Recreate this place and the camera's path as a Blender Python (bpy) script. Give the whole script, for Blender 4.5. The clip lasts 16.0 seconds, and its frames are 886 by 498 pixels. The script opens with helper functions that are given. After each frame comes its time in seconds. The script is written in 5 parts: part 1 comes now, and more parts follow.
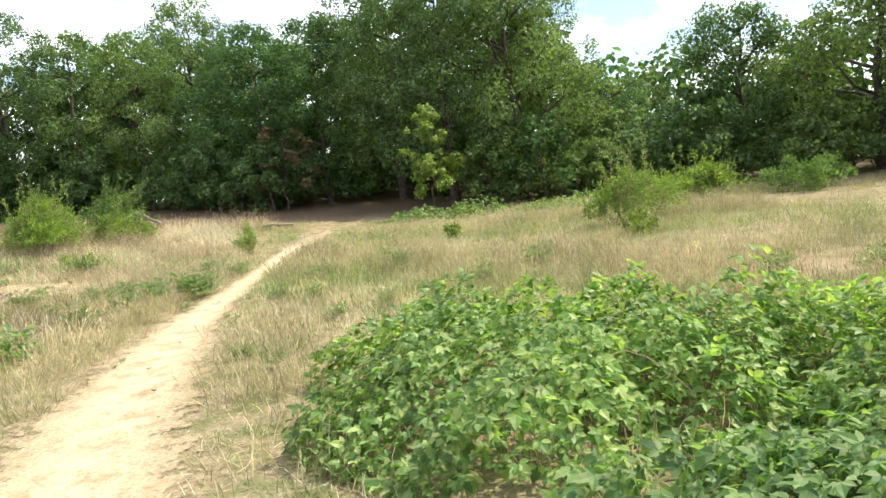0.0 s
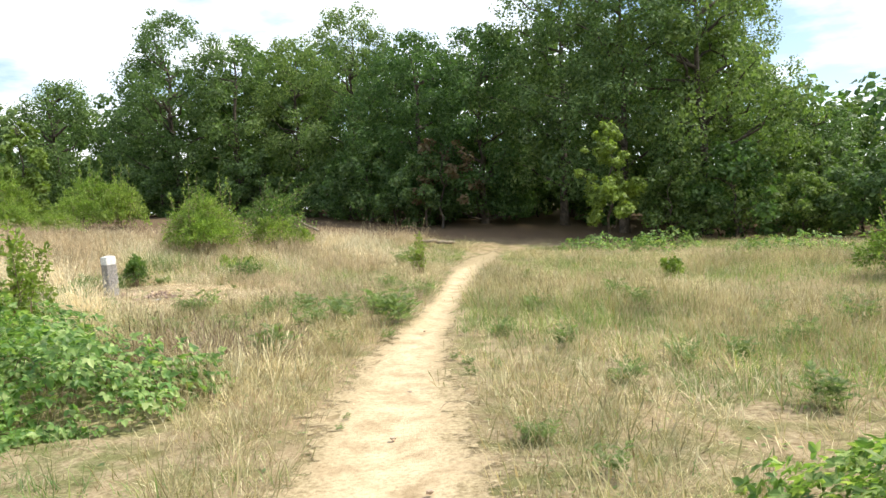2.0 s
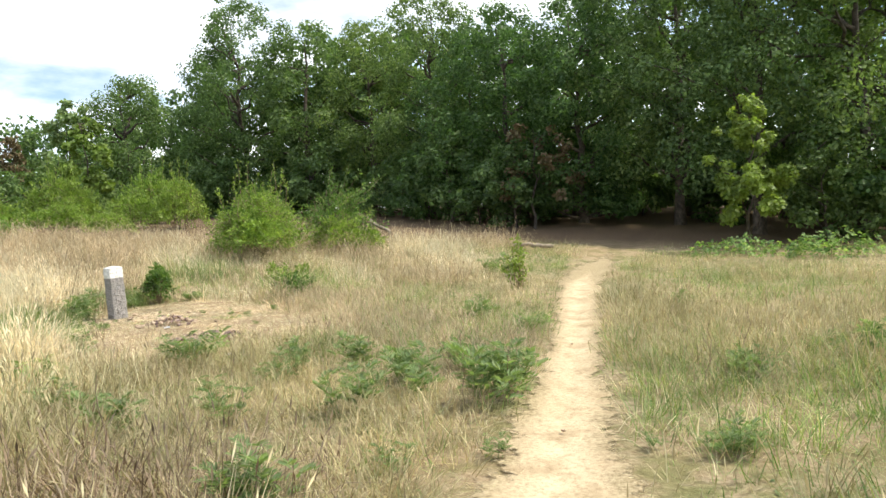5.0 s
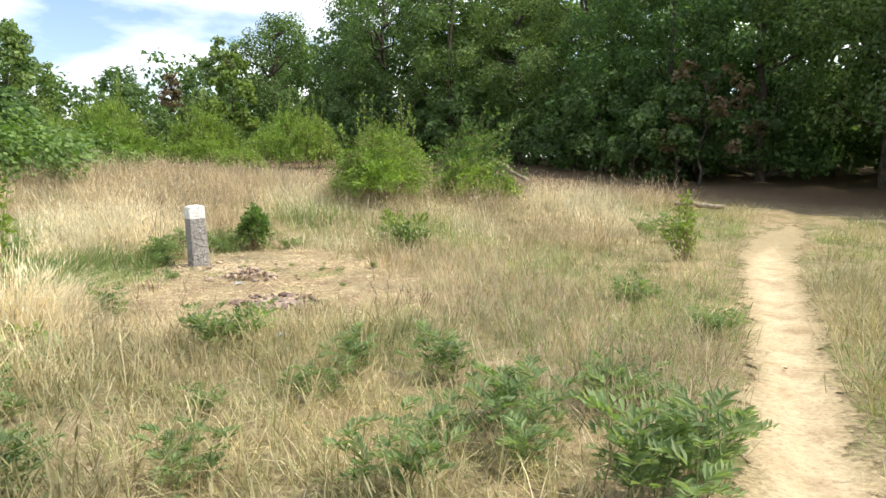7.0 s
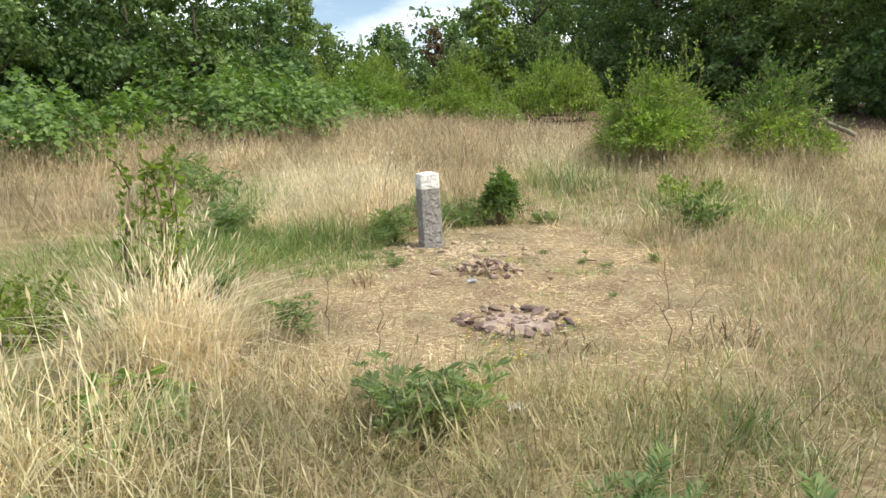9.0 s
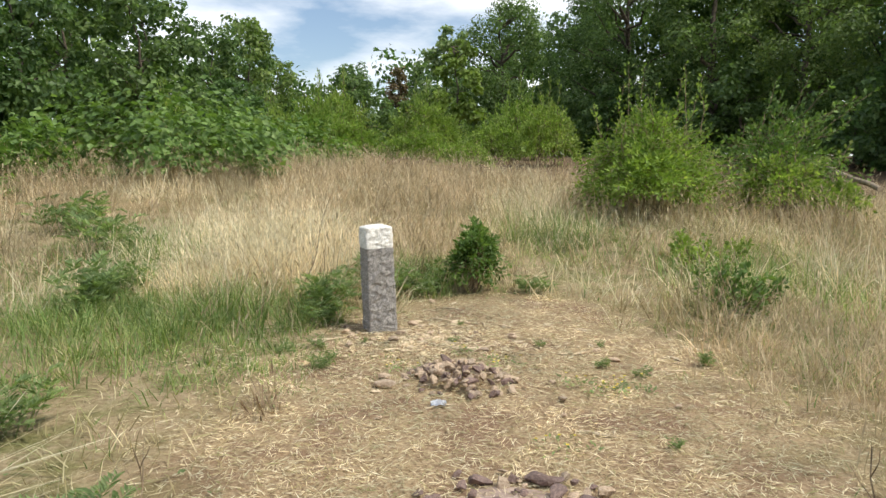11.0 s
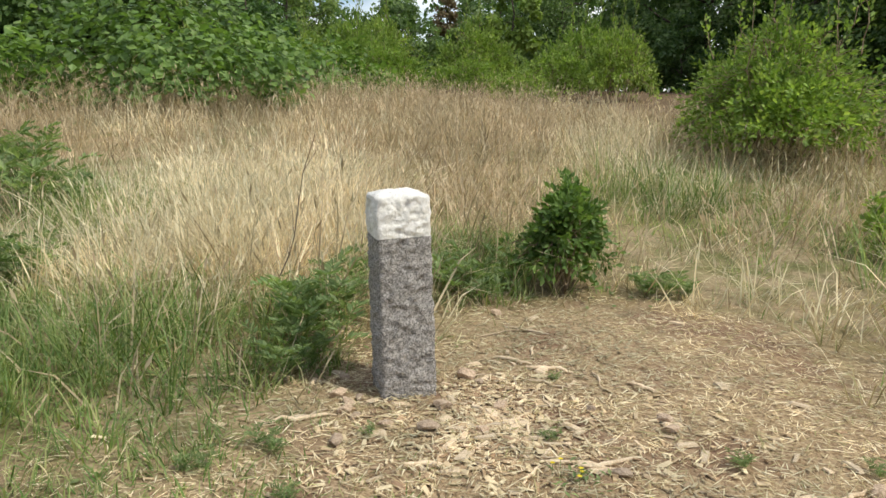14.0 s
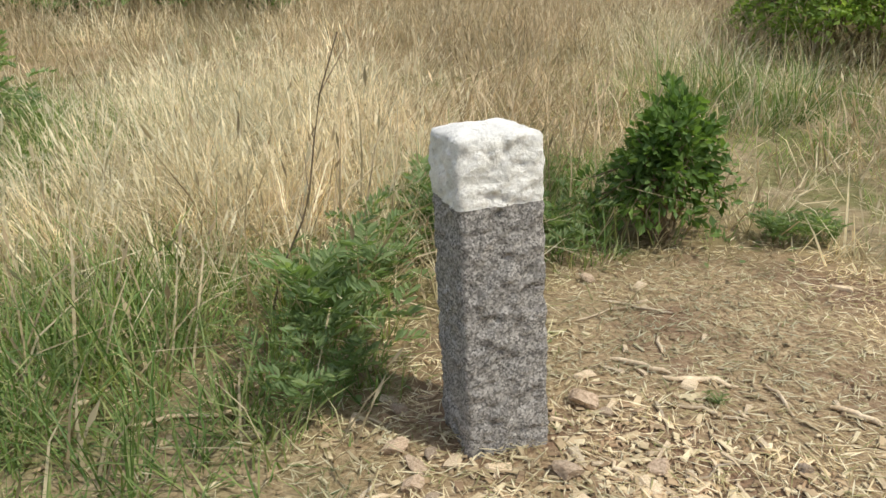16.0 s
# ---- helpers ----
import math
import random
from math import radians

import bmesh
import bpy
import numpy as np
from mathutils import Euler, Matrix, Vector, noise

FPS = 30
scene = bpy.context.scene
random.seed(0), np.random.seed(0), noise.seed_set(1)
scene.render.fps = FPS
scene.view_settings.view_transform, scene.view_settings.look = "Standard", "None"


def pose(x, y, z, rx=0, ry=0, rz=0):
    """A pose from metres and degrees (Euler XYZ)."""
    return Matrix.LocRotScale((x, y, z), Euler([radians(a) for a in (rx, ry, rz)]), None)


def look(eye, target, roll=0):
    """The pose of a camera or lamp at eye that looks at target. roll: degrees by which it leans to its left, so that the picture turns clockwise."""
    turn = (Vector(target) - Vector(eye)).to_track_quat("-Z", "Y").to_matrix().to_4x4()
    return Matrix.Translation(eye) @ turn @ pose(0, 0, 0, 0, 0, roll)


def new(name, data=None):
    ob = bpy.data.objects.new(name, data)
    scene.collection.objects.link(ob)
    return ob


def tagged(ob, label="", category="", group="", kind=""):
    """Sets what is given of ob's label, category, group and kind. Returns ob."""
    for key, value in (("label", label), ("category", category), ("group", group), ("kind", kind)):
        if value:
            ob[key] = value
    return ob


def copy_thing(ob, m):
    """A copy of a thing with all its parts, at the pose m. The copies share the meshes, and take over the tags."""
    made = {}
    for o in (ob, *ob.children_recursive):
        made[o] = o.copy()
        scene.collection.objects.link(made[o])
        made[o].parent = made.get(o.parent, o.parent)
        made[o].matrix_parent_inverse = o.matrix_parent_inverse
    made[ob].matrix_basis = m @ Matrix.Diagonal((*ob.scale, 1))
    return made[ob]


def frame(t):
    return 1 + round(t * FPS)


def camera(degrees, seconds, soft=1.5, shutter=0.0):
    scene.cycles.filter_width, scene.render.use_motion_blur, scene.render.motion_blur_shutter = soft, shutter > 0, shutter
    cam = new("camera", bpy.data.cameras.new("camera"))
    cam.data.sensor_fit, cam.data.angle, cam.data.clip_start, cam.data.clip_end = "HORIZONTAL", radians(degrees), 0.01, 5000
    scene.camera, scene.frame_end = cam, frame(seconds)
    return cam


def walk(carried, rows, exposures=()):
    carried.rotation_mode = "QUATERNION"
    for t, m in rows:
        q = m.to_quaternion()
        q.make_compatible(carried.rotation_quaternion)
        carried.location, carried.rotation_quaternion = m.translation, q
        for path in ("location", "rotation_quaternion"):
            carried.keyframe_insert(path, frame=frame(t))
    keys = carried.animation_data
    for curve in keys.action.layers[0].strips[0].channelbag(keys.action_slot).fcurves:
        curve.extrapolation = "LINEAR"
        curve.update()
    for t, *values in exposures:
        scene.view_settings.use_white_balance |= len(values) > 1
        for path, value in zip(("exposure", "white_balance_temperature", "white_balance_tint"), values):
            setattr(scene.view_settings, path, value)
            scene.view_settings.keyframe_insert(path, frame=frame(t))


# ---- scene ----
cam = camera(63.2, 16.0)
PATH = [
    (0, (0.42, -0.568, 1.625), (0.381, 1.422, 1.425), -6.8),
    (0.5, (-0.142, -0.063, 1.6), (-0.301, 1.922, 1.417), -5.7),
    (1, (-0.761, 0.534, 1.623), (-0.981, 2.517, 1.482), -3.7),
    (1.5, (-1.187, 1.157, 1.633), (-1.472, 3.133, 1.515), -5.4),
    (2, (-1.599, 1.881, 1.592), (-1.958, 3.845, 1.488), -2.6),
    (2.5, (-1.858, 2.598, 1.565), (-2.229, 4.56, 1.447), -2.3),
    (3, (-2.132, 3.378, 1.536), (-2.527, 5.333, 1.389), -2.6),
    (3.5, (-2.321, 4.12, 1.505), (-2.844, 6.045, 1.358), -3.7),
    (4, (-2.581, 4.913, 1.536), (-3.148, 6.826, 1.406), -3.5),
    (4.2, (-2.659, 5.207, 1.555), (-3.218, 7.124, 1.448), -4.3),
    (6.3, (-3.398, 7.914, 1.461), (-4.01, 9.815, 1.354), 0.7),
    (6.5, (-3.476, 8.201, 1.443), (-4.16, 10.076, 1.312), -0.8),
    (7, (-3.697, 8.869, 1.437), (-4.633, 10.623, 1.216), -0.4),
    (7.5, (-4.019, 9.443, 1.469), (-5.134, 11.076, 1.166), -0.9),
    (8, (-4.424, 10.016, 1.499), (-5.711, 11.509, 1.157), 1.8),
    (8.5, (-4.88, 10.481, 1.476), (-6.299, 11.844, 1.117), -0.1),
    (9, (-5.38, 10.945, 1.494), (-6.854, 12.253, 1.152), -1.1),
    (9.5, (-5.869, 11.314, 1.497), (-7.351, 12.637, 1.267), -0.3),
    (10, (-6.356, 11.716, 1.495), (-7.816, 13.072, 1.331), 0.6),
    (10.2, (-6.53, 11.898, 1.487), (-7.981, 13.266, 1.331), -0.3),
    (12.3, (-8.341, 13.840, 1.305), (-9.713, 15.246, 0.931), 2.8),
    (12.5, (-8.487, 13.972, 1.308), (-9.889, 15.346, 0.925), 2.5),
    (13, (-8.867, 14.274, 1.314), (-10.353, 15.557, 0.935), 0.6),
    (13.5, (-9.199, 14.495, 1.304), (-10.743, 15.711, 0.932), 0.9),
    (14, (-9.541, 14.704, 1.291), (-11.018, 15.994, 0.900), 1.0),
    (14.5, (-9.838, 14.889, 1.275), (-11.253, 16.222, 0.806), 0.5),
    (15, (-10.130, 15.062, 1.280), (-11.523, 16.371, 0.691), 1.7),
    (15.5, (-10.414, 15.179, 1.245), (-11.815, 16.459, 0.614), 0.0),
    (16, (-10.710, 15.294, 1.222), (-12.131, 16.544, 0.576), -0.7),
]
walk(cam, [(t, look(eye, target, roll)) for t, eye, target, roll in PATH],
     exposures=[(0, 0.70), (2, 0.53), (4, 0.48), (6.5, 0.48), (8.5, 0.22), (10, 0.06), (12.5, -0.12), (16, -0.13)])

# ---- light ----
SUN_TO = Vector((0.93, 0.30, 0)).normalized() * math.cos(radians(57)) + Vector((0, 0, math.sin(radians(57))))
world = bpy.data.worlds.new("world")
scene.world = world
world.use_nodes = True
wn, wl = world.node_tree.nodes, world.node_tree.links
wn.clear()
sky = wn.new("ShaderNodeTexSky")
sky.sky_type, sky.sun_disc = "NISHITA", False
sky.sun_elevation, sky.sun_rotation = radians(57), math.atan2(SUN_TO.x, SUN_TO.y)
wco = wn.new("ShaderNodeTexCoord")
wmap = wn.new("ShaderNodeMapping")
wmap.inputs["Scale"].default_value = (1.6, 1.6, 5.0)
wnoise = wn.new("ShaderNodeTexNoise")
wnoise.inputs["Scale"].default_value, wnoise.inputs["Detail"].default_value = 1.9, 7
wnoise.inputs["Roughness"].default_value = 0.55
wramp = wn.new("ShaderNodeValToRGB")
wramp.color_ramp.elements[0].position, wramp.color_ramp.elements[1].position = 0.40, 0.63
wmix = wn.new("ShaderNodeMix")
wmix.data_type = "RGBA"
wmix.inputs["B"].default_value = (9.2, 9.3, 9.4, 1)
wback = wn.new("ShaderNodeBackground")
wback.inputs["Strength"].default_value = 0.15
wout = wn.new("ShaderNodeOutputWorld")
wl.new(wco.outputs["Generated"], wmap.inputs["Vector"])
wl.new(wmap.outputs["Vector"], wnoise.inputs["Vector"])
wl.new(wnoise.outputs["Fac"], wramp.inputs["Fac"])
wl.new(wramp.outputs["Color"], wmix.inputs["Factor"])
wl.new(sky.outputs["Color"], wmix.inputs["A"])
wl.new(wmix.outputs["Result"], wback.inputs["Color"])
wl.new(wback.outputs["Background"], wout.inputs["Surface"])
sun_data = bpy.data.lights.new("sun", "SUN")
sun_data.energy, sun_data.angle, sun_data.color = 3.8, radians(0.8), (1.0, 0.955, 0.79)
sun = new("sun", sun_data)
sun.matrix_world = look(SUN_TO * 100, (0, 0, 0))

# ---- materials ----


def shader(name):
    m = bpy.data.materials.new(name)
    m.use_nodes = True
    n, l = m.node_tree.nodes, m.node_tree.links
    return m, n, l, n["Principled BSDF"], n["Material Output"]


def ramp(n, l, fac, stops):
    r = n.new("ShaderNodeValToRGB")
    e = r.color_ramp.elements
    while len(e) < len(stops):
        e.new(0.5)
    for k, (p, c) in zip(e, stops):
        k.position, k.color = p, (*c, 1)
    l.new(fac, r.inputs["Fac"])
    return r.outputs["Color"]


def tex(n, l, scale, detail=6.0, rough=0.6, kind="Object"):
    co = n.new("ShaderNodeTexCoord")
    t = n.new("ShaderNodeTexNoise")
    t.inputs["Scale"].default_value, t.inputs["Detail"].default_value, t.inputs["Roughness"].default_value = scale, detail, rough
    l.new(co.outputs[kind], t.inputs["Vector"])
    return t.outputs["Fac"]


def mixed(n, l, fac, a, b, mode="MIX"):
    m = n.new("ShaderNodeMix")
    m.data_type, m.blend_type = "RGBA", mode
    for key, v in (("Factor", fac), ("A", a), ("B", b)):
        if isinstance(v, (int, float)):
            m.inputs[key].default_value = v
        elif isinstance(v, tuple):
            m.inputs[key].default_value = (*v, 1)
        else:
            l.new(v, m.inputs[key])
    return m.outputs["Result"]


def maths(n, l, op, a, b=0.0):
    m = n.new("ShaderNodeMath")
    m.operation, m.use_clamp = op, op in ("ADD", "MULTIPLY", "SUBTRACT")
    for k, v in enumerate((a, b)):
        if isinstance(v, (int, float)):
            m.inputs[k].default_value = v
        else:
            l.new(v, m.inputs[k])
    return m.outputs[0]


def attr(n, name):
    a = n.new("ShaderNodeAttribute")
    a.attribute_name = name
    return a.outputs["Fac"]


def bumped(n, l, b, height, strength, distance):
    k = n.new("ShaderNodeBump")
    k.inputs["Strength"].default_value, k.inputs["Distance"].default_value = strength, distance
    l.new(height, k.inputs["Height"])
    l.new(k.outputs["Normal"], b.inputs["Normal"])


def leaf_material(name, colours, through_light=0.3, rough=0.5, drift=0.0, glow=(1.15, 1.25, 0.55)):
    """Leaves or blades: each island takes its own tone; light comes through the leaf. drift: change from plant to plant."""
    m, n, l, b, out = shader(name)
    geo = n.new("ShaderNodeNewGeometry")
    k = len(colours) - 1
    col = ramp(n, l, geo.outputs["Random Per Island"], [(i / k, c) for i, c in enumerate(colours)])
    patch = ramp(n, l, tex(n, l, 0.7, 4), [(0.32, (0.66, 0.70, 0.66)), (0.68, (1.3, 1.26, 1.2))])
    col = mixed(n, l, 1.0, col, patch, "MULTIPLY")
    # tuft-sized tone: the shade that clumps cast on each other, put into the colour
    col = mixed(n, l, 1.0, col, ramp(n, l, tex(n, l, 3.6, 3), [(0.34, (0.68, 0.70, 0.66)), (0.66, (1.26, 1.24, 1.2))]), "MULTIPLY")
    if drift:
        info = n.new("ShaderNodeObjectInfo")
        own = ramp(n, l, info.outputs["Random"], [(0, (1 - drift, 1 - 0.6 * drift, 1 - drift)), (0.5, (1, 1, 1)), (1, (1 + 1.3 * drift, 1 + 0.8 * drift, 1))])
        col = mixed(n, l, 1.0, col, own, "MULTIPLY")
    l.new(col, b.inputs["Base Color"])
    b.inputs["Roughness"].default_value = rough
    b.inputs["Specular IOR Level"].default_value = 0.35
    t = n.new("ShaderNodeBsdfTranslucent")
    l.new(mixed(n, l, 1.0, col, glow, "MULTIPLY"), t.inputs["Color"])
    mix = n.new("ShaderNodeMixShader")
    mix.inputs["Fac"].default_value = through_light
    l.new(b.outputs["BSDF"], mix.inputs[1])
    l.new(t.outputs["BSDF"], mix.inputs[2])
    l.new(mix.outputs["Shader"], out.inputs["Surface"])
    return m


def plain_material(name, stops, scale, rough=0.9, bump=0.5, dist=0.01, fine=60.0):
    m, n, l, b, out = shader(name)
    info = n.new("ShaderNodeObjectInfo")
    co = n.new("ShaderNodeTexCoord")
    shift = n.new("ShaderNodeVectorMath")
    shift.operation = "ADD"
    l.new(co.outputs["Object"], shift.inputs[0])
    l.new(info.outputs["Random"], shift.inputs[1])
    a = n.new("ShaderNodeTexNoise")
    a.inputs["Scale"].default_value, a.inputs["Detail"].default_value = scale, 6
    l.new(shift.outputs[0], a.inputs["Vector"])
    col = ramp(n, l, a.outputs["Fac"], stops)
    grain = tex(n, l, fine, 4)
    col = mixed(n, l, 1.0, col, ramp(n, l, grain, [(0.3, (0.7, 0.7, 0.7)), (0.7, (1.2, 1.2, 1.2))]), "MULTIPLY")
    own = ramp(n, l, info.outputs["Random"], [(0, (0.75, 0.75, 0.75)), (1, (1.2, 1.15, 1.1))])
    col = mixed(n, l, 1.0, col, own, "MULTIPLY")
    l.new(col, b.inputs["Base Color"])
    b.inputs["Roughness"].default_value = rough
    bumped(n, l, b, grain, bump, dist)
    return m


def ground_material():
    m, n, l, b, out = shader("heath_soil")
    fine, mid, wide = tex(n, l, 22, 8, 0.7), tex(n, l, 2.6, 6), tex(n, l, 0.35, 4)
    straw = ramp(n, l, fine, [(0.30, (0.15, 0.11, 0.066)), (0.48, (0.32, 0.255, 0.158)), (0.68, (0.52, 0.44, 0.295))])
    moss = ramp(n, l, fine, [(0.3, (0.06, 0.085, 0.025)), (0.7, (0.20, 0.22, 0.08))])
    col = mixed(n, l, ramp(n, l, mid, [(0.42, (0, 0, 0)), (0.60, (0.85, 0.85, 0.85))]), straw, moss)
    col = mixed(n, l, ramp(n, l, wide, [(0.35, (0, 0, 0)), (0.65, (0.45, 0.45, 0.45))]), col, (0.33, 0.22, 0.13))
    litter = ramp(n, l, tex(n, l, 45, 8, 0.75), [(0.34, (0.14, 0.088, 0.056)), (0.5, (0.37, 0.27, 0.165)), (0.65, (0.60, 0.48, 0.32))])
    soil = ramp(n, l, tex(n, l, 60, 6, 0.7), [(0.35, (0.12, 0.07, 0.05)), (0.65, (0.33, 0.21, 0.145))])
    litter = mixed(n, l, ramp(n, l, tex(n, l, 1.7, 5), [(0.48, (0, 0, 0)), (0.62, (0.8, 0.8, 0.8))]), litter, soil)
    col = mixed(n, l, attr(n, "bare"), col, litter)
    wood = ramp(n, l, fine, [(0.3, (0.07, 0.05, 0.03)), (0.7, (0.22, 0.155, 0.10))])
    col = mixed(n, l, attr(n, "wood"), col, wood)
    l.new(col, b.inputs["Base Color"])
    b.inputs["Roughness"].default_value = 0.95
    b.inputs["Specular IOR Level"].default_value = 0.1
    bumped(n, l, b, fine, 0.8, 0.03)
    return m


def sand_material():
    m, n, l, b, out = shader("path_sand")
    fine, mid = tex(n, l, 30, 8, 0.7), tex(n, l, 3.0, 6, 0.65)
    sand = ramp(n, l, mid, [(0.32, (0.36, 0.27, 0.165)), (0.5, (0.52, 0.41, 0.27)), (0.68, (0.64, 0.52, 0.36))])
    sand = mixed(n, l, 1.0, sand, ramp(n, l, fine, [(0.28, (0.62, 0.56, 0.5)), (0.5, (1, 1, 1)), (0.75, (1.12, 1.12, 1.1))]), "MULTIPLY")
    bits = ramp(n, l, tex(n, l, 70, 3, 0.5), [(0.66, (0, 0, 0)), (0.72, (1, 1, 1))])
    sand = mixed(n, l, maths(n, l, "MULTIPLY", bits, 0.6), sand, (0.25, 0.16, 0.09))
    litter = ramp(n, l, fine, [(0.30, (0.17, 0.125, 0.072)), (0.48, (0.33, 0.26, 0.155)), (0.68, (0.52, 0.43, 0.28))])
    edge = maths(n, l, "ADD", attr(n, "edge"), maths(n, l, "MULTIPLY", maths(n, l, "SUBTRACT", mid, 0.40), 1.5))
    col = mixed(n, l, ramp(n, l, edge, [(0.46, (0, 0, 0)), (0.74, (1, 1, 1))]), sand, litter)
    l.new(col, b.inputs["Base Color"])
    b.inputs["Roughness"].default_value = 0.95
    b.inputs["Specular IOR Level"].default_value = 0.1
    bumped(n, l, b, fine, 0.6, 0.02)
    rim = maths(n, l, "ADD", attr(n, "rim"), maths(n, l, "MULTIPLY", maths(n, l, "SUBTRACT", tex(n, l, 5, 7, 0.7), 0.40), 1.5))
    clear = n.new("ShaderNodeBsdfTransparent")
    worn = n.new("ShaderNodeMixShader")
    l.new(ramp(n, l, rim, [(0.72, (0, 0, 0)), (0.86, (1, 1, 1))]), worn.inputs["Fac"])
    l.new(b.outputs["BSDF"], worn.inputs[1])
    l.new(clear.outputs["BSDF"], worn.inputs[2])
    l.new(worn.outputs["Shader"], out.inputs["Surface"])
    return m


def granite_material(name, dark, mean, light, spots, rare=0.58):
    m, n, l, b, out = shader(name)
    co = n.new("ShaderNodeTexCoord")
    v = n.new("ShaderNodeTexVoronoi")
    v.inputs["Scale"].default_value = 190
    l.new(co.outputs["Object"], v.inputs["Vector"])
    speck = ramp(n, l, v.outputs["Color"], [(0.12, dark), (0.5, mean), (0.85, light)])
    blotch = tex(n, l, 9, 7, 0.65)
    col = mixed(n, l, 1.0, speck, ramp(n, l, blotch, [(0.3, (0.84, 0.83, 0.83)), (0.65, (1.16, 1.13, 1.1))]), "MULTIPLY")
    col = mixed(n, l, ramp(n, l, tex(n, l, 38, 5, 0.7), [(rare, (0, 0, 0)), (rare + 0.13, (0.85, 0.85, 0.85))]), col, spots)
    l.new(col, b.inputs["Base Color"])
    b.inputs["Roughness"].default_value = 0.75
    bumped(n, l, b, tex(n, l, 70, 6, 0.7), 1.0, 0.012)
    return m


M_GROUND, M_SAND = ground_material(), sand_material()
M_GRANITE = granite_material("grey_granite", (0.12, 0.114, 0.113), (0.31, 0.295, 0.29), (0.52, 0.50, 0.49), (0.12, 0.113, 0.11), 0.61)
M_WHITE = granite_material("white_painted_granite", (0.78, 0.775, 0.765), (0.88, 0.875, 0.865), (0.92, 0.92, 0.91), (0.42, 0.41, 0.40), 0.575)
M_BARK = plain_material("oak_bark", [(0.3, (0.045, 0.036, 0.028)), (0.7, (0.16, 0.13, 0.10))], 7, 0.95, 1.0, 0.03, 24)
M_TWIG = plain_material("twig_bark", [(0.3, (0.16, 0.115, 0.075)), (0.7, (0.36, 0.28, 0.19))], 14, 0.9, 0.5, 0.004, 90)
M_DEADWOOD = plain_material("weathered_wood", [(0.3, (0.26, 0.20, 0.14)), (0.7, (0.55, 0.46, 0.35))], 10, 0.9, 0.6, 0.006, 60)
M_CHIP = plain_material("wood_chip", [(0.3, (0.46, 0.35, 0.235)), (0.7, (0.74, 0.63, 0.48))], 20, 0.9, 0.4, 0.003, 120)
M_STONE = plain_material("field_stone", [(0.3, (0.38, 0.27, 0.195)), (0.55, (0.58, 0.455, 0.345)), (0.8, (0.70, 0.585, 0.46))], 12, 0.9, 0.7, 0.008, 70)
M_BURNT = plain_material("sooty_stone", [(0.3, (0.13, 0.09, 0.085)), (0.7, (0.36, 0.26, 0.235))], 12, 0.9, 0.7, 0.008, 70)
M_OAK = leaf_material("oak_leaf", [(0.085, 0.138, 0.062), (0.118, 0.188, 0.077), (0.155, 0.235, 0.096), (0.21, 0.295, 0.122)], 0.48, 0.5, 0.30, glow=(1.05, 1.22, 0.62))
M_PALE = leaf_material("pale_tree_leaf", [(0.16, 0.23, 0.06), (0.22, 0.31, 0.08), (0.29, 0.38, 0.11)], 0.48, 0.5, 0.12)
M_BRAMBLE = leaf_material("bramble_leaf", [(0.09, 0.18, 0.062), (0.15, 0.27, 0.092), (0.22, 0.35, 0.125), (0.31, 0.43, 0.18), (0.42, 0.50, 0.26)], 0.5, 0.45, 0.15)
M_SHRUB = leaf_material("shrub_leaf", [(0.16, 0.245, 0.06), (0.225, 0.325, 0.085), (0.30, 0.40, 0.115), (0.40, 0.475, 0.17)], 0.48, 0.5, 0.15)
M_DARKSHRUB = leaf_material("dark_shrub_leaf", [(0.10, 0.175, 0.052), (0.155, 0.255, 0.08), (0.23, 0.335, 0.115)], 0.42, 0.5)
M_TANSY = leaf_material("feathery_weed_leaf", [(0.17, 0.25, 0.12), (0.23, 0.32, 0.155), (0.33, 0.40, 0.22)], 0.48, 0.55)
M_BROWNLEAF = leaf_material("withered_leaf", [(0.12, 0.10, 0.05), (0.17, 0.125, 0.07), (0.22, 0.155, 0.09), (0.13, 0.15, 0.06)], 0.3, 0.6, glow=(1.05, 1.0, 0.8))
M_STRAW = leaf_material("dry_straw", [(0.47, 0.38, 0.23), (0.65, 0.56, 0.37), (0.77, 0.69, 0.49), (0.84, 0.77, 0.58)], 0.32, 0.6, glow=(1.05, 1.0, 0.85))
M_BLEACH = leaf_material("bleached_straw", [(0.62, 0.52, 0.37), (0.77, 0.68, 0.51), (0.86, 0.785, 0.63), (0.91, 0.85, 0.71)], 0.40, 0.6, glow=(1.05, 1.0, 0.88))
M_PINKGRASS = leaf_material("reddish_seeding_grass", [(0.37, 0.285, 0.20), (0.50, 0.405, 0.29), (0.62, 0.525, 0.39), (0.42, 0.33, 0.235)], 0.32, 0.6, glow=(1.05, 1.0, 0.85))
M_BROWNGRASS = leaf_material("seeding_grass", [(0.31, 0.245, 0.15), (0.43, 0.36, 0.225), (0.54, 0.47, 0.31), (0.40, 0.37, 0.21), (0.31, 0.32, 0.15)], 0.32, 0.6, glow=(1.05, 1.0, 0.8))
M_STALK = leaf_material("dead_stalk", [(0.16, 0.11, 0.08), (0.27, 0.20, 0.145), (0.38, 0.31, 0.23)], 0.1, 0.7, glow=(1.05, 1.0, 0.8))
M_GREENGRASS = leaf_material("green_grass", [(0.11, 0.195, 0.06), (0.17, 0.265, 0.085), (0.26, 0.335, 0.13), (0.42, 0.43, 0.22)], 0.35, 0.5)
M_YELLOW = leaf_material("yellow_petal", [(0.75, 0.58, 0.03), (0.80, 0.66, 0.05)], 0.2, 0.5)

# ---- builders ----
RNG = np.random.default_rng(11)


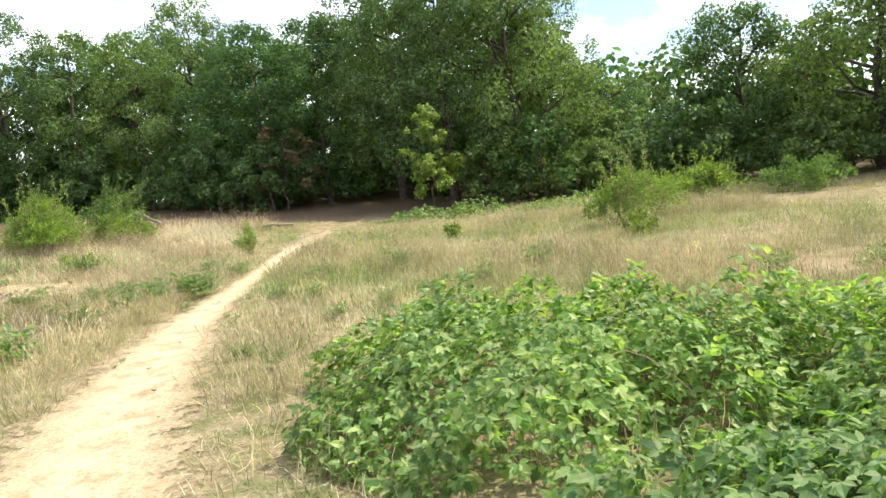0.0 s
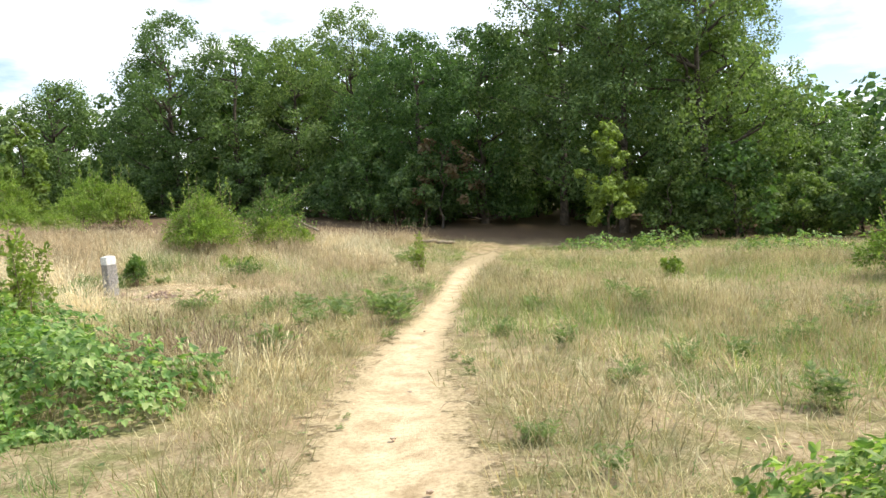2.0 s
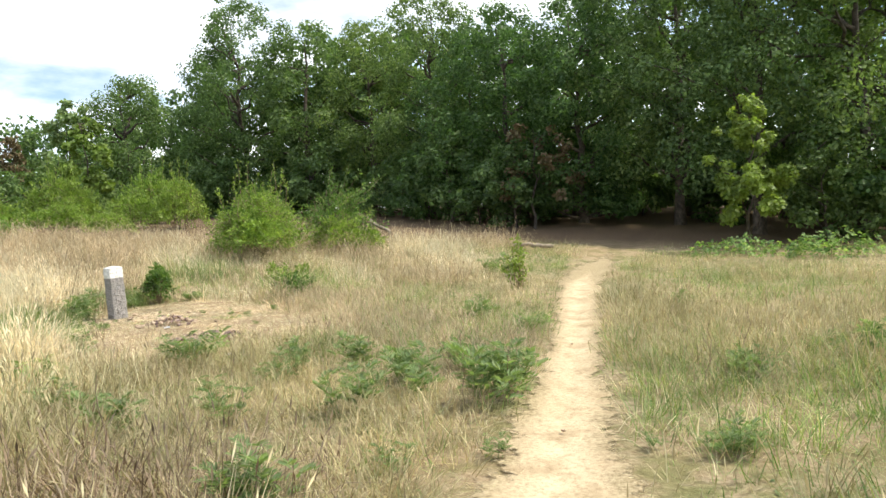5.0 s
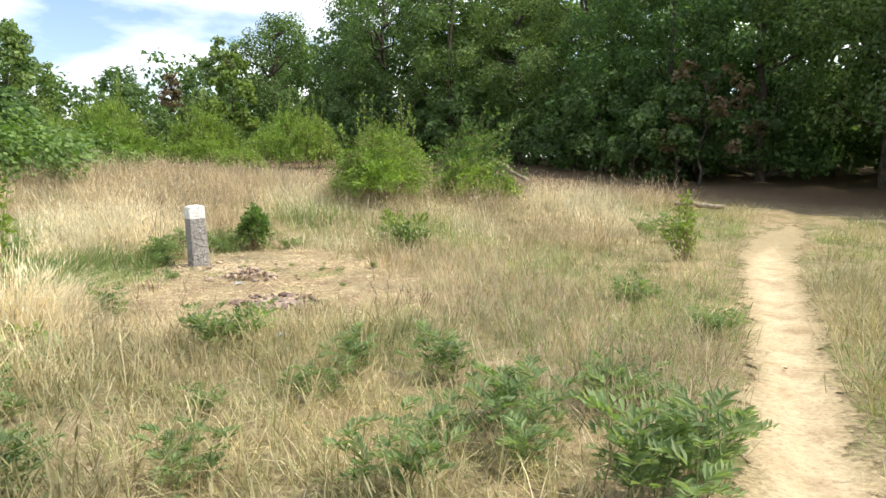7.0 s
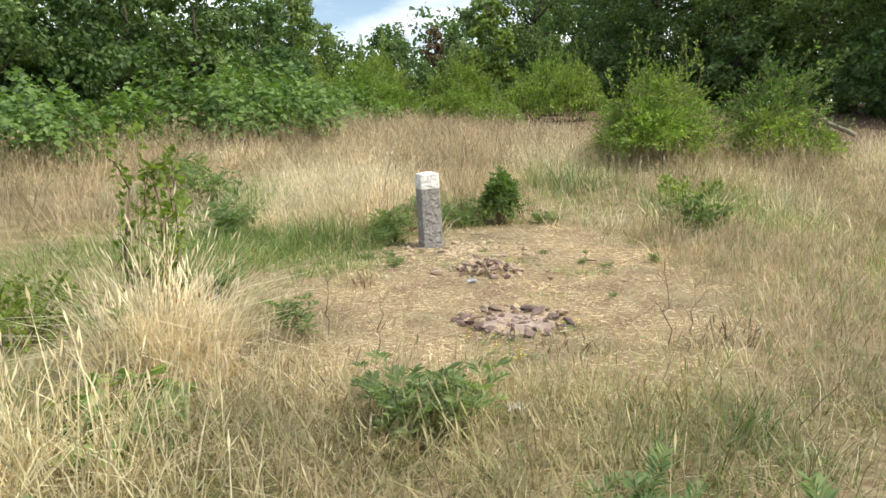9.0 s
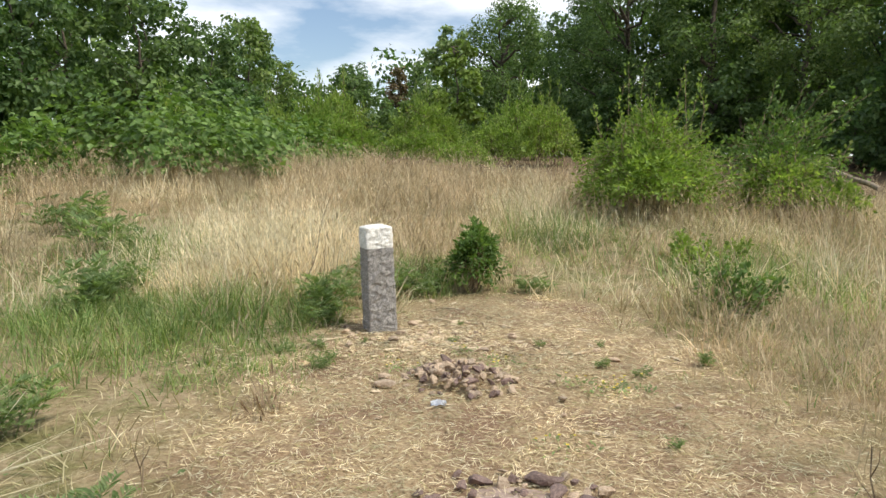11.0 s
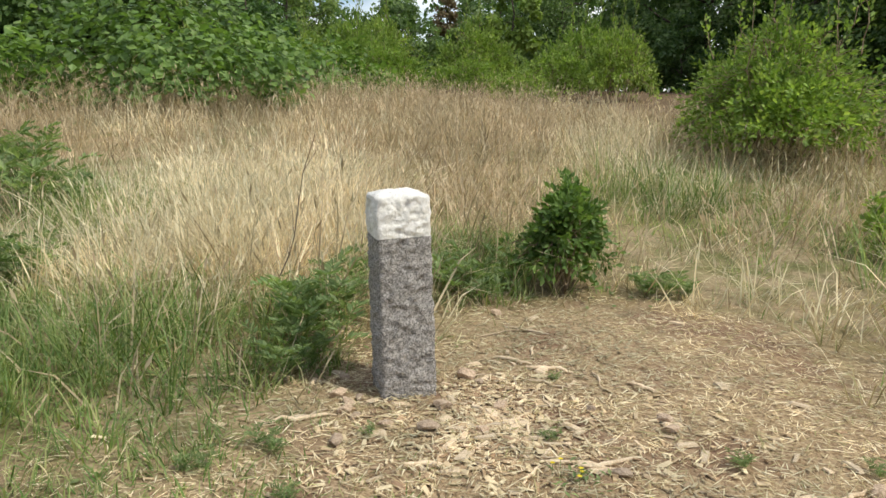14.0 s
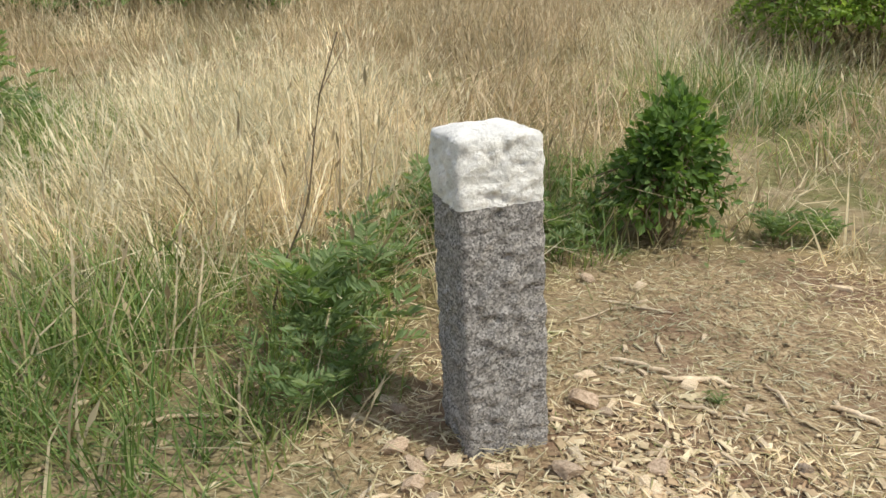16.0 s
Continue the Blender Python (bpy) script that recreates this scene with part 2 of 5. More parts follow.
def soft(v):
    return np.where(v > 12, v, np.log1p(np.exp(np.clip(v, -30, 12))))


def land(x, y):
    """The ground's height: nearly level, rising gently behind the field and into the wood."""
    x, y = np.asarray(x, float), np.asarray(y, float)
    q = 0.75 * y - 0.62 * x
    z = 0.095 * soft((q - 22.0) / 0.7) * 0.7
    z = z + 0.45 * np.clip((-x - 15.0) / 8.0, 0, 1) ** 1.5 * np.clip((30.0 - y) / 10.0, 0, 1)
    z = 2.6 * np.tanh(z / 2.6)
    return z + 0.012 * np.sin(x * 1.3 + 0.7 * y) * np.sin(y * 1.1 - 0.4 * x) + 0.008 * np.sin(2.9 * x + 1) * np.sin(3.3 * y)


def mesh_from(name, v, f, mat, smooth=False, tone=None):
    """A mesh from arrays of vertices and of triangles or quads."""
    me = bpy.data.meshes.new(name)
    v, f = np.asarray(v, np.float32), np.asarray(f, np.int32)
    me.vertices.add(len(v))
    me.vertices.foreach_set("co", v.ravel())
    k = f.shape[1]
    me.loops.add(f.size)
    me.loops.foreach_set("vertex_index", f.ravel())
    me.polygons.add(len(f))
    me.polygons.foreach_set("loop_start", np.arange(0, f.size, k, dtype=np.int32))
    me.polygons.foreach_set("use_smooth", np.full(len(f), smooth))
    for key, values in (tone or {}).items():
        a = me.attributes.new(key, "FLOAT", "POINT")
        a.data.foreach_set("value", np.asarray(values, np.float32))
    me.materials.append(mat)
    me.update(calc_edges=True)
    return me


def unit(a):
    return a / np.maximum(np.linalg.norm(a, axis=-1, keepdims=True), 1e-9)


def strew(tv, tf, pos, ahead, up, size):
    """Copies of a small template (x ahead, y across, z up) at many places, as arrays of vertices and triangles."""
    ahead = unit(ahead)
    side = unit(np.cross(up, ahead))
    top = np.cross(ahead, side)
    size = np.broadcast_to(np.asarray(size, float).reshape(len(pos), -1), (len(pos), 3))
    t = tv[None] * size[:, None]
    v = pos[:, None] + t[..., :1] * ahead[:, None] + t[..., 1:2] * side[:, None] + t[..., 2:] * top[:, None]
    f = tf[None] + (np.arange(len(pos)) * len(tv))[:, None, None]
    return v.reshape(-1, 3), f.reshape(-1, tf.shape[1])


LEAF_V = np.array([(0, 0, 0), (0.45, 0.5, 0.10), (1, 0, -0.06), (0.45, -0.5, 0.10), (0.5, 0, 0)], float)
LEAF_F = np.array([(0, 4, 1), (4, 2, 1), (0, 3, 4), (4, 3, 2)])
RHOMB_V = np.array([(0, 0, 0), (0.5, 0.5, 0.08), (1, 0, 0), (0.5, -0.5, 0.08)], float)
RHOMB_F = np.array([(0, 2, 1), (0, 3, 2)])
# a three-part bramble leaf with a pointed, lobed outline
BRAM_V, BRAM_F = [], []
for turn, far in ((0, 1.0), (1.15, 0.72), (-1.15, 0.72)):
    c, s, k = math.cos(turn), math.sin(turn), len(BRAM_V)
    for u, w, h in ((0.05, 0, 0), (0.30, 0.27, 0.05), (0.62, 0.25, 0.04), (1.0, 0, -0.10), (0.62, -0.25, 0.04), (0.30, -0.27, 0.05), (0.5, 0, -0.03)):
        BRAM_V.append((far * (u * c - w * s), far * (u * s + w * c), far * h))
    BRAM_F += [(k + 6, k + (i + 1) % 6, k + i) for i in range(6)]
BRAM_V, BRAM_F = np.array(BRAM_V), np.array(BRAM_F)


def tube(points, radii, sides=6):
    """Vertices and quads of a tapering limb along points."""
    p = np.asarray(points, float)
    d = unit(np.gradient(p, axis=0))
    ref = np.where(np.abs(d[:, 2:]) > 0.9, np.array([[1.0, 0, 0]]), np.array([[0, 0, 1.0]]))
    a = unit(np.cross(d, ref))
    b = np.cross(d, a)
    ang = np.linspace(0, 2 * math.pi, sides, endpoint=False)
    r = np.asarray(radii, float)[:, None, None]
    v = p[:, None] + r * (np.cos(ang)[None, :, None] * a[:, None] + np.sin(ang)[None, :, None] * b[:, None])
    n = len(p)
    i, j = np.meshgrid(np.arange(n - 1), np.arange(sides), indexing="ij")
    q = np.stack([i * sides + j, i * sides + (j + 1) % sides, (i + 1) * sides + (j + 1) % sides, (i + 1) * sides + j], -1).reshape(-1, 4)
    return v.reshape(-1, 3), q


def joined(pieces):
    vs, fs, k = [], [], 0
    for v, f in pieces:
        vs.append(v)
        fs.append(f + k)
        k += len(v)
    return np.concatenate(vs), np.concatenate(fs)


def part(name, v, f, mat, parent=None, label="", smooth=False, tone=None):
    ob = new(name, mesh_from(name, v, f, mat, smooth, tone))
    if parent:
        ob.parent = parent
    return tagged(ob, label)


def base(name, x, y, label, category, group="", turn=0.0, z=None):
    e = new(name)
    e.empty_display_size = 0.1
    e.matrix_basis = pose(x, y, float(land(x, y)) if z is None else z, 0, 0, turn)
    return tagged(e, label, category, group)


def bent(rng, start, end, sag, n=6):
    t = np.linspace(0, 1, n)[:, None]
    p = np.asarray(start) * (1 - t) + np.asarray(end) * t
    wob = rng.normal(0, sag, (n, 3)) * np.sin(math.pi * t) ** 0.7
    return p + wob


def ball(rng, n):
    return unit(rng.normal(0, 1, (n, 3)))


def crown_leaves(rng, centres, radii, count, size, shape=(RHOMB_V, RHOMB_F)):
    """Leaves round clump centres, thicker on the outside and the upper side of each clump."""
    which = rng.choice(len(centres), count, p=radii ** 2 / (radii ** 2).sum())
    d = ball(rng, count)
    d[:, 2] = d[:, 2] * 0.8 + 0.12
    far = radii[which] * rng.uniform(0.45, 1.12, count) ** 0.7
    pos = centres[which] + d * far[:, None]
    up = unit(d + 0.8 * ball(rng, count) + (0, 0, 0.5))
    ahead = unit(np.cross(up, ball(rng, count)) + (0, 0, -0.25))
    s = size * rng.uniform(0.6, 1.35, count)
    return strew(*shape, pos, ahead, up, np.stack([s, s * 0.7, s], -1))


def tree(name, seed, height, spread, foot, leaves, size, mat, label, x, y, category="tree", group="trees of the wood", trunk=0.2, clumps=70):
    """A tree: tapered trunk, limbs, and a crown of leaf clumps with an uneven outline. foot: the height at which the crown begins."""
    rng = np.random.default_rng(seed)
    e = base(name, x, y, label, category, group)
    lean = rng.normal(0, 0.25, 2)
    axis = np.array([(lean[0] * t ** 1.5, lean[1] * t ** 1.5, height * 0.9 * t) for t in np.linspace(0, 1, 9)])
    axis[1:-1, :2] += rng.normal(0, 0.08, (7, 2))
    rad = trunk * np.linspace(1, 0.12, 9)
    rad[0] *= 1.35
    axis[0, 2] = -0.15
    part("trunk", *tube(axis, rad, 9), M_BARK, e, smooth=True)
    centres, radii, limbs = [], [], []
    for k in range(clumps):
        h = foot + (height - foot) * rng.uniform(0, 1) ** 0.85
        t = (h - foot) / (height - foot)
        reach = spread * (1 - 0.85 * max(0, t - 0.35) ** 1.6 * 1.6) * (0.75 + 0.25 * min(1, t * 4))
        a = rng.uniform(0, 2 * math.pi)
        r = reach * rng.uniform(0.25, 1) ** 0.6 * (1 + 0.18 * math.sin(3 * a + seed))
        c = np.array((r * math.cos(a), r * math.sin(a), h))
        centres.append(c)
        radii.append(rng.uniform(0.45, 1.0) * spread * 0.28 * (1 - 0.38 * t))
        if k % 8 == 0:
            at = np.clip(h - 0.35 * r - 0.4, 0.25 * foot + 0.2, height * 0.85)
            i = at / (height * 0.9) * 8
            p0 = axis[int(i)] * (1 - i % 1) + axis[min(8, int(i) + 1)] * (i % 1)
            limbs.append(tube(bent(rng, p0, c, 0.12), trunk * np.linspace(0.42, 0.06, 6), 5))
    for limb in limbs:
        part("limb", *limb, M_BARK, e, smooth=True)
    part("crown", *crown_leaves(rng, np.array(centres), np.array(radii), leaves, size), mat, e)
    return e


def shrub(name, seed, x, y, height, spread, leaves, size, mat, label, stems=26, category="shrub", group="", slim=0.6, shape=(RHOMB_V, RHOMB_F), low=0.12):
    """A bush of many stems that fan out from the ground, each with leaves along it."""
    rng = np.random.default_rng(seed)
    e = base(name, x, y, label, category, group)
    lines, pos, ahead = [], [], []
    for k in range(stems):
        a, r = rng.uniform(0, 2 * math.pi), spread * rng.uniform(0.05, 1) ** 0.6
        h = height * (0.42 + 0.58 * math.sqrt(max(0.0, 1 - (r / spread) ** 2))) * rng.uniform(0.72, 1.05)
        end = np.array((r * math.cos(a), r * math.sin(a), h))
        start = end * (0.25, 0.25, 0) + (0, 0, -0.03)
        p = bent(rng, start, end, 0.05 * height, 7)
        lines.append(tube(p, 0.012 * height ** 0.5 * np.linspace(1, 0.2, 7), 4))
        n = leaves // stems
        t = (low + (1 - low) * rng.uniform(0, 1, n) ** 0.75) * 5.999
        i = t.astype(int)
        w = (t - i)[:, None]
        at = p[i] * (1 - w) + p[i + 1] * w
        out = ball(rng, n)
        reach = 0.17 * spread * (0.4 + rng.uniform(0, 1, n))[:, None] * (1.25 - t / 6)[:, None]
        pos.append(at + out * reach)
        ahead.append(out + (0, 0, 0.35))
    pos, ahead = np.concatenate(pos), np.concatenate(ahead)
    pos[:, 2] = np.maximum(pos[:, 2], 0.04)
    up = unit(ball(rng, len(pos)) + (0, 0, 0.7))
    s = size * rng.uniform(0.6, 1.3, len(pos))
    for line in lines:
        part("stem", *line, M_TWIG, e)
    part("foliage", *strew(*shape, pos, ahead, up, np.stack([s, s * slim, s], -1)), mat, e)
    return e


def mound_shrub(name, seed, x, y, lobes, sprays, size, mat, label, shoots=(), group="", per=13, belly=0.40, skirt=0.42):
    """A rounded bush: stems to each lobe, a dense shell of leafy sprays that arch outward, and upright shoots. lobes: dx, dy, radius, height."""
    rng = np.random.default_rng(seed)
    e = base(name, x, y, label, "shrub", group)
    big = np.array([r * h for _, _, r, h in lobes], float)
    pos, ahead, twigs = [], [], []

    def leafy(p, n, reach):
        t = rng.uniform(0.15, 1, n) * (len(p) - 1.001)
        i = t.astype(int)
        w = (t - i)[:, None]
        side = ball(rng, n) + (0, 0, 0.3)
        pos.append(p[i] * (1 - w) + p[i + 1] * w + side * reach * rng.uniform(0.2, 1, n)[:, None])
        ahead.append(side + 0.9 * unit(p[-1] - p[0]))

    for dx, dy, r, h in lobes:
        for k in range(7):
            a, q = rng.uniform(0, 6.28), r * rng.uniform(0.2, 0.75)
            top = (dx + q * math.cos(a), dy + q * math.sin(a), h * rng.uniform(0.55, 0.85))
            part("stem", *tube(bent(rng, (dx * 0.7 + 0.2 * q * math.cos(a), dy * 0.7 + 0.2 * q * math.sin(a), -0.05), top, 0.06 * h, 6), 0.014 * h ** 0.5 * np.linspace(1, 0.3, 6), 5), M_TWIG, e)
    for k in rng.choice(len(lobes), sprays, p=big / big.sum()):
        dx, dy, r, h = lobes[k]
        d = ball(rng, 1)[0]
        d[2] = abs(d[2]) * (0.7 + skirt) - skirt
        lump = 1 + 0.26 * math.sin(4 * d[0] + seed + k) * math.sin(5 * d[1] + 2 * seed) + 0.2 * math.sin(9 * d[0] - 7 * d[2] + k)
        out = np.array((d[0] * r, d[1] * r, d[2] * h * 0.62)) * lump * rng.uniform(0.55, 1.22) ** 0.7
        mid = np.array((dx, dy, h * belly))
        tip = mid + out
        tip[2] = max(tip[2], 0.05)
        root = mid + out * 0.62 + (0, 0, 0.03 * h)
        p = bent(rng, root, tip, 0.03 * r, 5)
        p[-1, 2] -= 0.05 * h * rng.uniform(0, 1)
        if k % 3 == 0:
            twigs.append(tube(p, np.linspace(0.006, 0.002, 5), 3))
        leafy(p, per, 0.10 * r)
    for dx, dy, h0, h, lx, ly in shoots:
        p = bent(rng, (dx, dy, h0), (dx + lx, dy + ly, h), 0.04, 7)
        twigs.append(tube(p, np.linspace(0.009, 0.003, 7), 4))
        leafy(p, int(26 + 26 * abs(lx)), 0.07)
    pos, ahead = np.concatenate(pos), np.concatenate(ahead)
    pos[:, 2] = np.maximum(pos[:, 2], 0.04)
    up = unit(ball(rng, len(pos)) * 0.8 + (0, 0, 0.8))
    sz = size * rng.uniform(0.6, 1.35, len(pos))
    if twigs:
        tagged(part("twig_work", *joined(twigs), M_TWIG, e), kind="stuff")
    part("foliage", *strew(RHOMB_V, RHOMB_F, pos, ahead, up, np.stack([sz, sz * 0.55, sz], -1)), mat, e)
    return e


def bramble(seed, x, y, rx, ry, height, leaves, size, label, turn=0.0, canes=40, mat=None, shape=None, single=0):
    """A low mound of arching canes under a roof of three-part leaves."""
    rng = np.random.default_rng(seed)
    e = base("bramble_bush", x, y, label, "bramble", "brambles", turn)
    lines = []
    for k in range(canes):
        a, r = rng.uniform(0, 2 * math.pi), rng.uniform(0.1, 0.8)
        s = np.array((r * rx * math.cos(a), r * ry * math.sin(a), 0))
        d = np.array((math.cos(a + rng.normal(0, 0.8)) * rx, math.sin(a + rng.normal(0, 0.8)) * ry, 0)) * rng.uniform(0.25, 0.6)
        t = np.linspace(0, 1, 8)[:, None]
        p = s + d * t + np.array((0, 0, 1.0)) * height * rng.uniform(0.6, 1.0) * 4 * t * (1 - 0.8 * t) * 0.62
        k2 = (p[:, 0] / rx) ** 2 + (p[:, 1] / ry) ** 2
        p[:, 2] *= np.clip(1.2 - k2, 0.15, 1)
        lines.append(tube(p, np.linspace(0.006, 0.0025, 8), 4))
    for line in lines:
        part("cane", *line, M_TWIG, e)
    a, r = rng.uniform(0, 2 * math.pi, leaves), np.sqrt(rng.uniform(0, 1, leaves))
    px, py = r * rx * np.cos(a), r * ry * np.sin(a)
    lump = 0.80 + 0.28 * np.sin(3.1 * px + seed) * np.sin(2.7 * py + 1.7 * seed) + 0.20 * np.sin(7.3 * px) * np.sin(6.1 * py + seed)
    edge = 1 + 0.16 * np.sin(3 * a + seed) + 0.09 * np.sin(7 * a)
    roof = height * lump * np.clip(1 - (r / edge) ** 4.5, 0.08, 1)
    depth = rng.uniform(0, 1, leaves) ** 1.7
    pz = roof * (1 - 0.75 * depth) + rng.normal(0, 0.025, leaves)
    px, py = px * edge, py * edge
    out = np.stack([px / rx, py / ry, np.zeros(leaves)], -1) * (0.3 + 0.9 * r[:, None] ** 3)
    up = unit(out + (0, 0, 1) + 0.55 * ball(rng, leaves))
    ahead = unit(np.stack([np.cos(a), np.sin(a), -0.35 + 0 * a], -1) + 0.9 * ball(rng, leaves))
    s = size * rng.uniform(0.55, 1.3, leaves)
    at = np.stack([px, py, np.maximum(pz, 0.03)], -1)
    picked = np.zeros(leaves, bool)
    picked[np.argsort(depth + 0.15 * np.abs(px + 0.4 * rx))[:single]] = True
    tagged(part("foliage", *strew(*(shape or (BRAM_V, BRAM_F)), at[~picked], ahead[~picked], up[~picked], s[~picked, None]), mat or M_BRAMBLE, e), kind="stuff")
    if single:
        me = mesh_from("leaf", BRAM_V, BRAM_F, mat or M_BRAMBLE)
        for k in np.flatnonzero(picked):
            side = unit(np.cross(up[k], ahead[k]))
            top = np.cross(ahead[k], side)
            leaf = new("leaf", me)
            leaf.parent = e
            leaf.matrix_basis = Matrix.Translation(at[k]) @ Matrix((ahead[k], side, top)).transposed().to_4x4() @ Matrix.Diagonal((s[k], s[k], s[k], 1))
    return e


def tansy(seed, x, y, height, spread, stems, label="feathery green weed clump growing in the dry grass"):
    """A loose clump of upright stems with feathery leaves that spread and droop."""
    rng = np.random.default_rng(seed)
    e = base("tansy_plant", x, y, label, "weed", "feathery weeds", rng.uniform(0, 360))
    lines, pos, ahead, size = [], [], [], []
    for k in range(stems):
        a, r = rng.uniform(0, 2 * math.pi), spread * math.sqrt(rng.uniform(0, 1))
        h = height * rng.uniform(0.45, 1.1) * (1 - 0.3 * (r / spread))
        end = np.array((1.15 * r * math.cos(a), 1.15 * r * math.sin(a), h))
        p = bent(rng, end * (0.6, 0.6, 0), end, 0.02, 4)
        lines.append(tube(p, np.linspace(0.004, 0.0015, 4), 3))
        for j in range(5):
            t = (0.2 + 0.8 * (j + rng.uniform(0, 1)) / 5) * 2.99
            c = p[int(t)] * (1 - t % 1) + p[int(t) + 1] * (t % 1)
            b = 2.4 * j + rng.uniform(0, 1.5)
            d = unit(np.array((math.cos(b), math.sin(b), rng.uniform(0.5, 1.5))))
            long = rng.uniform(0.12, 0.23) * height / 0.45
            side = unit(np.cross(d, (0, 0, 1)))
            for u in (0.22, 0.38, 0.54, 0.70, 0.86, 1.0):
                for w in (-1, 1):
                    pos.append(c + d * long * u - np.array((0, 0, 0.4 * long * u * u)))
                    ahead.append(d * 0.9 + side * w + rng.normal(0, 0.15, 3))
                    size.append(long * 0.42 * (1.2 - 0.6 * u))
    pos, ahead, size = np.array(pos), np.array(ahead), np.array(size)
    up = unit(ball(rng, len(pos)) * 0.6 + (0, 0, 1))
    tagged(part("stalk", *joined(lines), M_TANSY, e), kind="stuff")
    part("foliage", *strew(RHOMB_V, RHOMB_F, pos, ahead, up, np.stack([size, size * 0.30, size], -1)), M_TANSY, e)
    return e


# ---- plan ----
PATH_LINE = np.array([(3.2, -9, 1.2), (1.2, -5, 1.6), (-0.95, -0.5, 1.75), (-1.6, 2, 1.75), (-2.2, 3.8, 1.75), (-2.75, 6, 1.65), (-3.2, 8.0, 1.4), (-3.45, 9.4, 1.1), (-3.64, 11.5, 0.85),
                      (-3.78, 13.5, 0.68), (-3.98, 15.7, 0.76), (-4.25, 18.5, 0.9), (-4.5, 21.5, 1.05), (-4.5, 24.5, 1.2), (-4.3, 28.5, 1.6), (-3.6, 33, 2.2), (-2.6, 39, 2.4)])
PY = np.linspace(-9, 39, 700)
PX, PW = np.interp(PY, PATH_LINE[:, 1], PATH_LINE[:, 0]), 0.95 * np.interp(PY, PATH_LINE[:, 1], PATH_LINE[:, 2])
KERNEL = np.hanning(61) / np.hanning(61).sum()
PX, PW = (np.convolve(np.pad(a, 30, "edge"), KERNEL, "valid") for a in (PX, PW))


def off_path(x, y):
    """How far a place lies from the path's middle, in half widths."""
    return np.abs(x - np.interp(y, PY, PX)) / (np.interp(y, PY, PW) / 2)


def clearing(x, y):
    """Over 1 inside the trodden patch by the stone, falling to 0 outside."""
    dx, dy = x + 10.35, y - 16.2
    u, v = -0.68 * dx + 0.73 * dy, 0.73 * dx + 0.68 * dy
    r = np.sqrt((u / 3.1) ** 2 + (v / 1.75) ** 2) + 0.10 * np.sin(2.3 * x + y) + 0.07 * np.sin(4.1 * y - 2 * x)
    return np.clip((1.25 - r) / 0.4, 0, 1)


def wood_floor(x, y):
    return np.clip((y - 29.0 + 0.06 * np.maximum(0, -x) ** 1.5 * 0.35 + 0.10 * np.maximum(0, x)) / 3.0, 0, 1)


def build_ground():
    near_x, near_y = np.arange(-34, 20, 0.25), np.arange(-8, 46, 0.25)
    far = np.array([60, 90, 140, 220, 400, 800, 1600, 3500.0])
    xs = np.concatenate([-far[::-1] - 10, near_x, far])
    ys = np.concatenate([-far[::-1] + 40, near_y, far])
    gx, gy = np.meshgrid(xs, ys)
    z = land(gx, gy) - 0.05 * np.clip((0.62 - off_path(gx, gy)) / 0.4, 0, 1)
    away = np.hypot(gx, gy - 20)
    z = z * np.clip(1.4 - away / 200, 0, 1)
    v = np.stack([gx, gy, z], -1).reshape(-1, 3)
    h, w = gx.shape
    i, j = np.meshgrid(np.arange(h - 1), np.arange(w - 1), indexing="ij")
    q = np.stack([i * w + j, i * w + j + 1, (i + 1) * w + j + 1, (i + 1) * w + j], -1).reshape(-1, 4)
    ground = part("ground", v, q, M_GROUND, None, "dry heath soil with straw and patches of moss", True,
                  {"bare": np.maximum(clearing(gx, gy), np.clip(1.4 - np.hypot((gx - 5.0) / 1.3, (gy - 8.0) / 0.7), 0, 1)).ravel(), "wood": wood_floor(gx, gy).ravel()})
    tagged(ground, "", "ground", "", "structure")
    s = np.linspace(-1.35, 1.35, 31)
    sx, sy = np.meshgrid(s, PY)
    x = np.interp(sy, PY, PX) + sx * np.interp(sy, PY, PW) / 2 * (1 + 0.10 * np.sin(3.1 * sy + 2 * np.sign(sx)) + 0.06 * np.sin(9 * sy + np.sign(sx)))
    z = land(x, sy) - 0.03 * np.clip(0.9 - np.abs(sx), 0, 1) + 0.010 - 0.02 * np.clip(np.abs(sx) - 0.9, 0, 1)
    z += 0.004 * np.sin(8 * x + 5 * sy) * np.sin(7 * sy - 3 * x)
    h, w = sx.shape
    i, j = np.meshgrid(np.arange(h - 1), np.arange(w - 1), indexing="ij")
    q = np.stack([i * w + j, i * w + j + 1, (i + 1) * w + j + 1, (i + 1) * w + j], -1).reshape(-1, 4)
    wood = np.clip((sy - 21) / 5, 0, 1)
    path = part("path", np.stack([x, sy, z], -1).reshape(-1, 3), q, M_SAND, None, "trodden sandy footpath leading into the wood", True,
                {"edge": np.clip(np.abs(sx) / 1.35 + wood, 0, 1).ravel(), "rim": (np.abs(sx) / 1.35 + np.clip((sy - 24.5) / 5, 0, 1)).ravel()})
    tagged(path, "", "path", "", "structure")


build_ground()

# ---- grass ----


def blade(bend):
    return np.array([(0, 0.5, 0), (0, -0.5, 0), (0.35 * bend, 0.36, 0.55), (0.35 * bend, -0.36, 0.55), (bend, 0, 1.0 - 0.25 * bend)], float), \
        np.array([(0, 1, 2), (1, 3, 2), (2, 3, 4)])


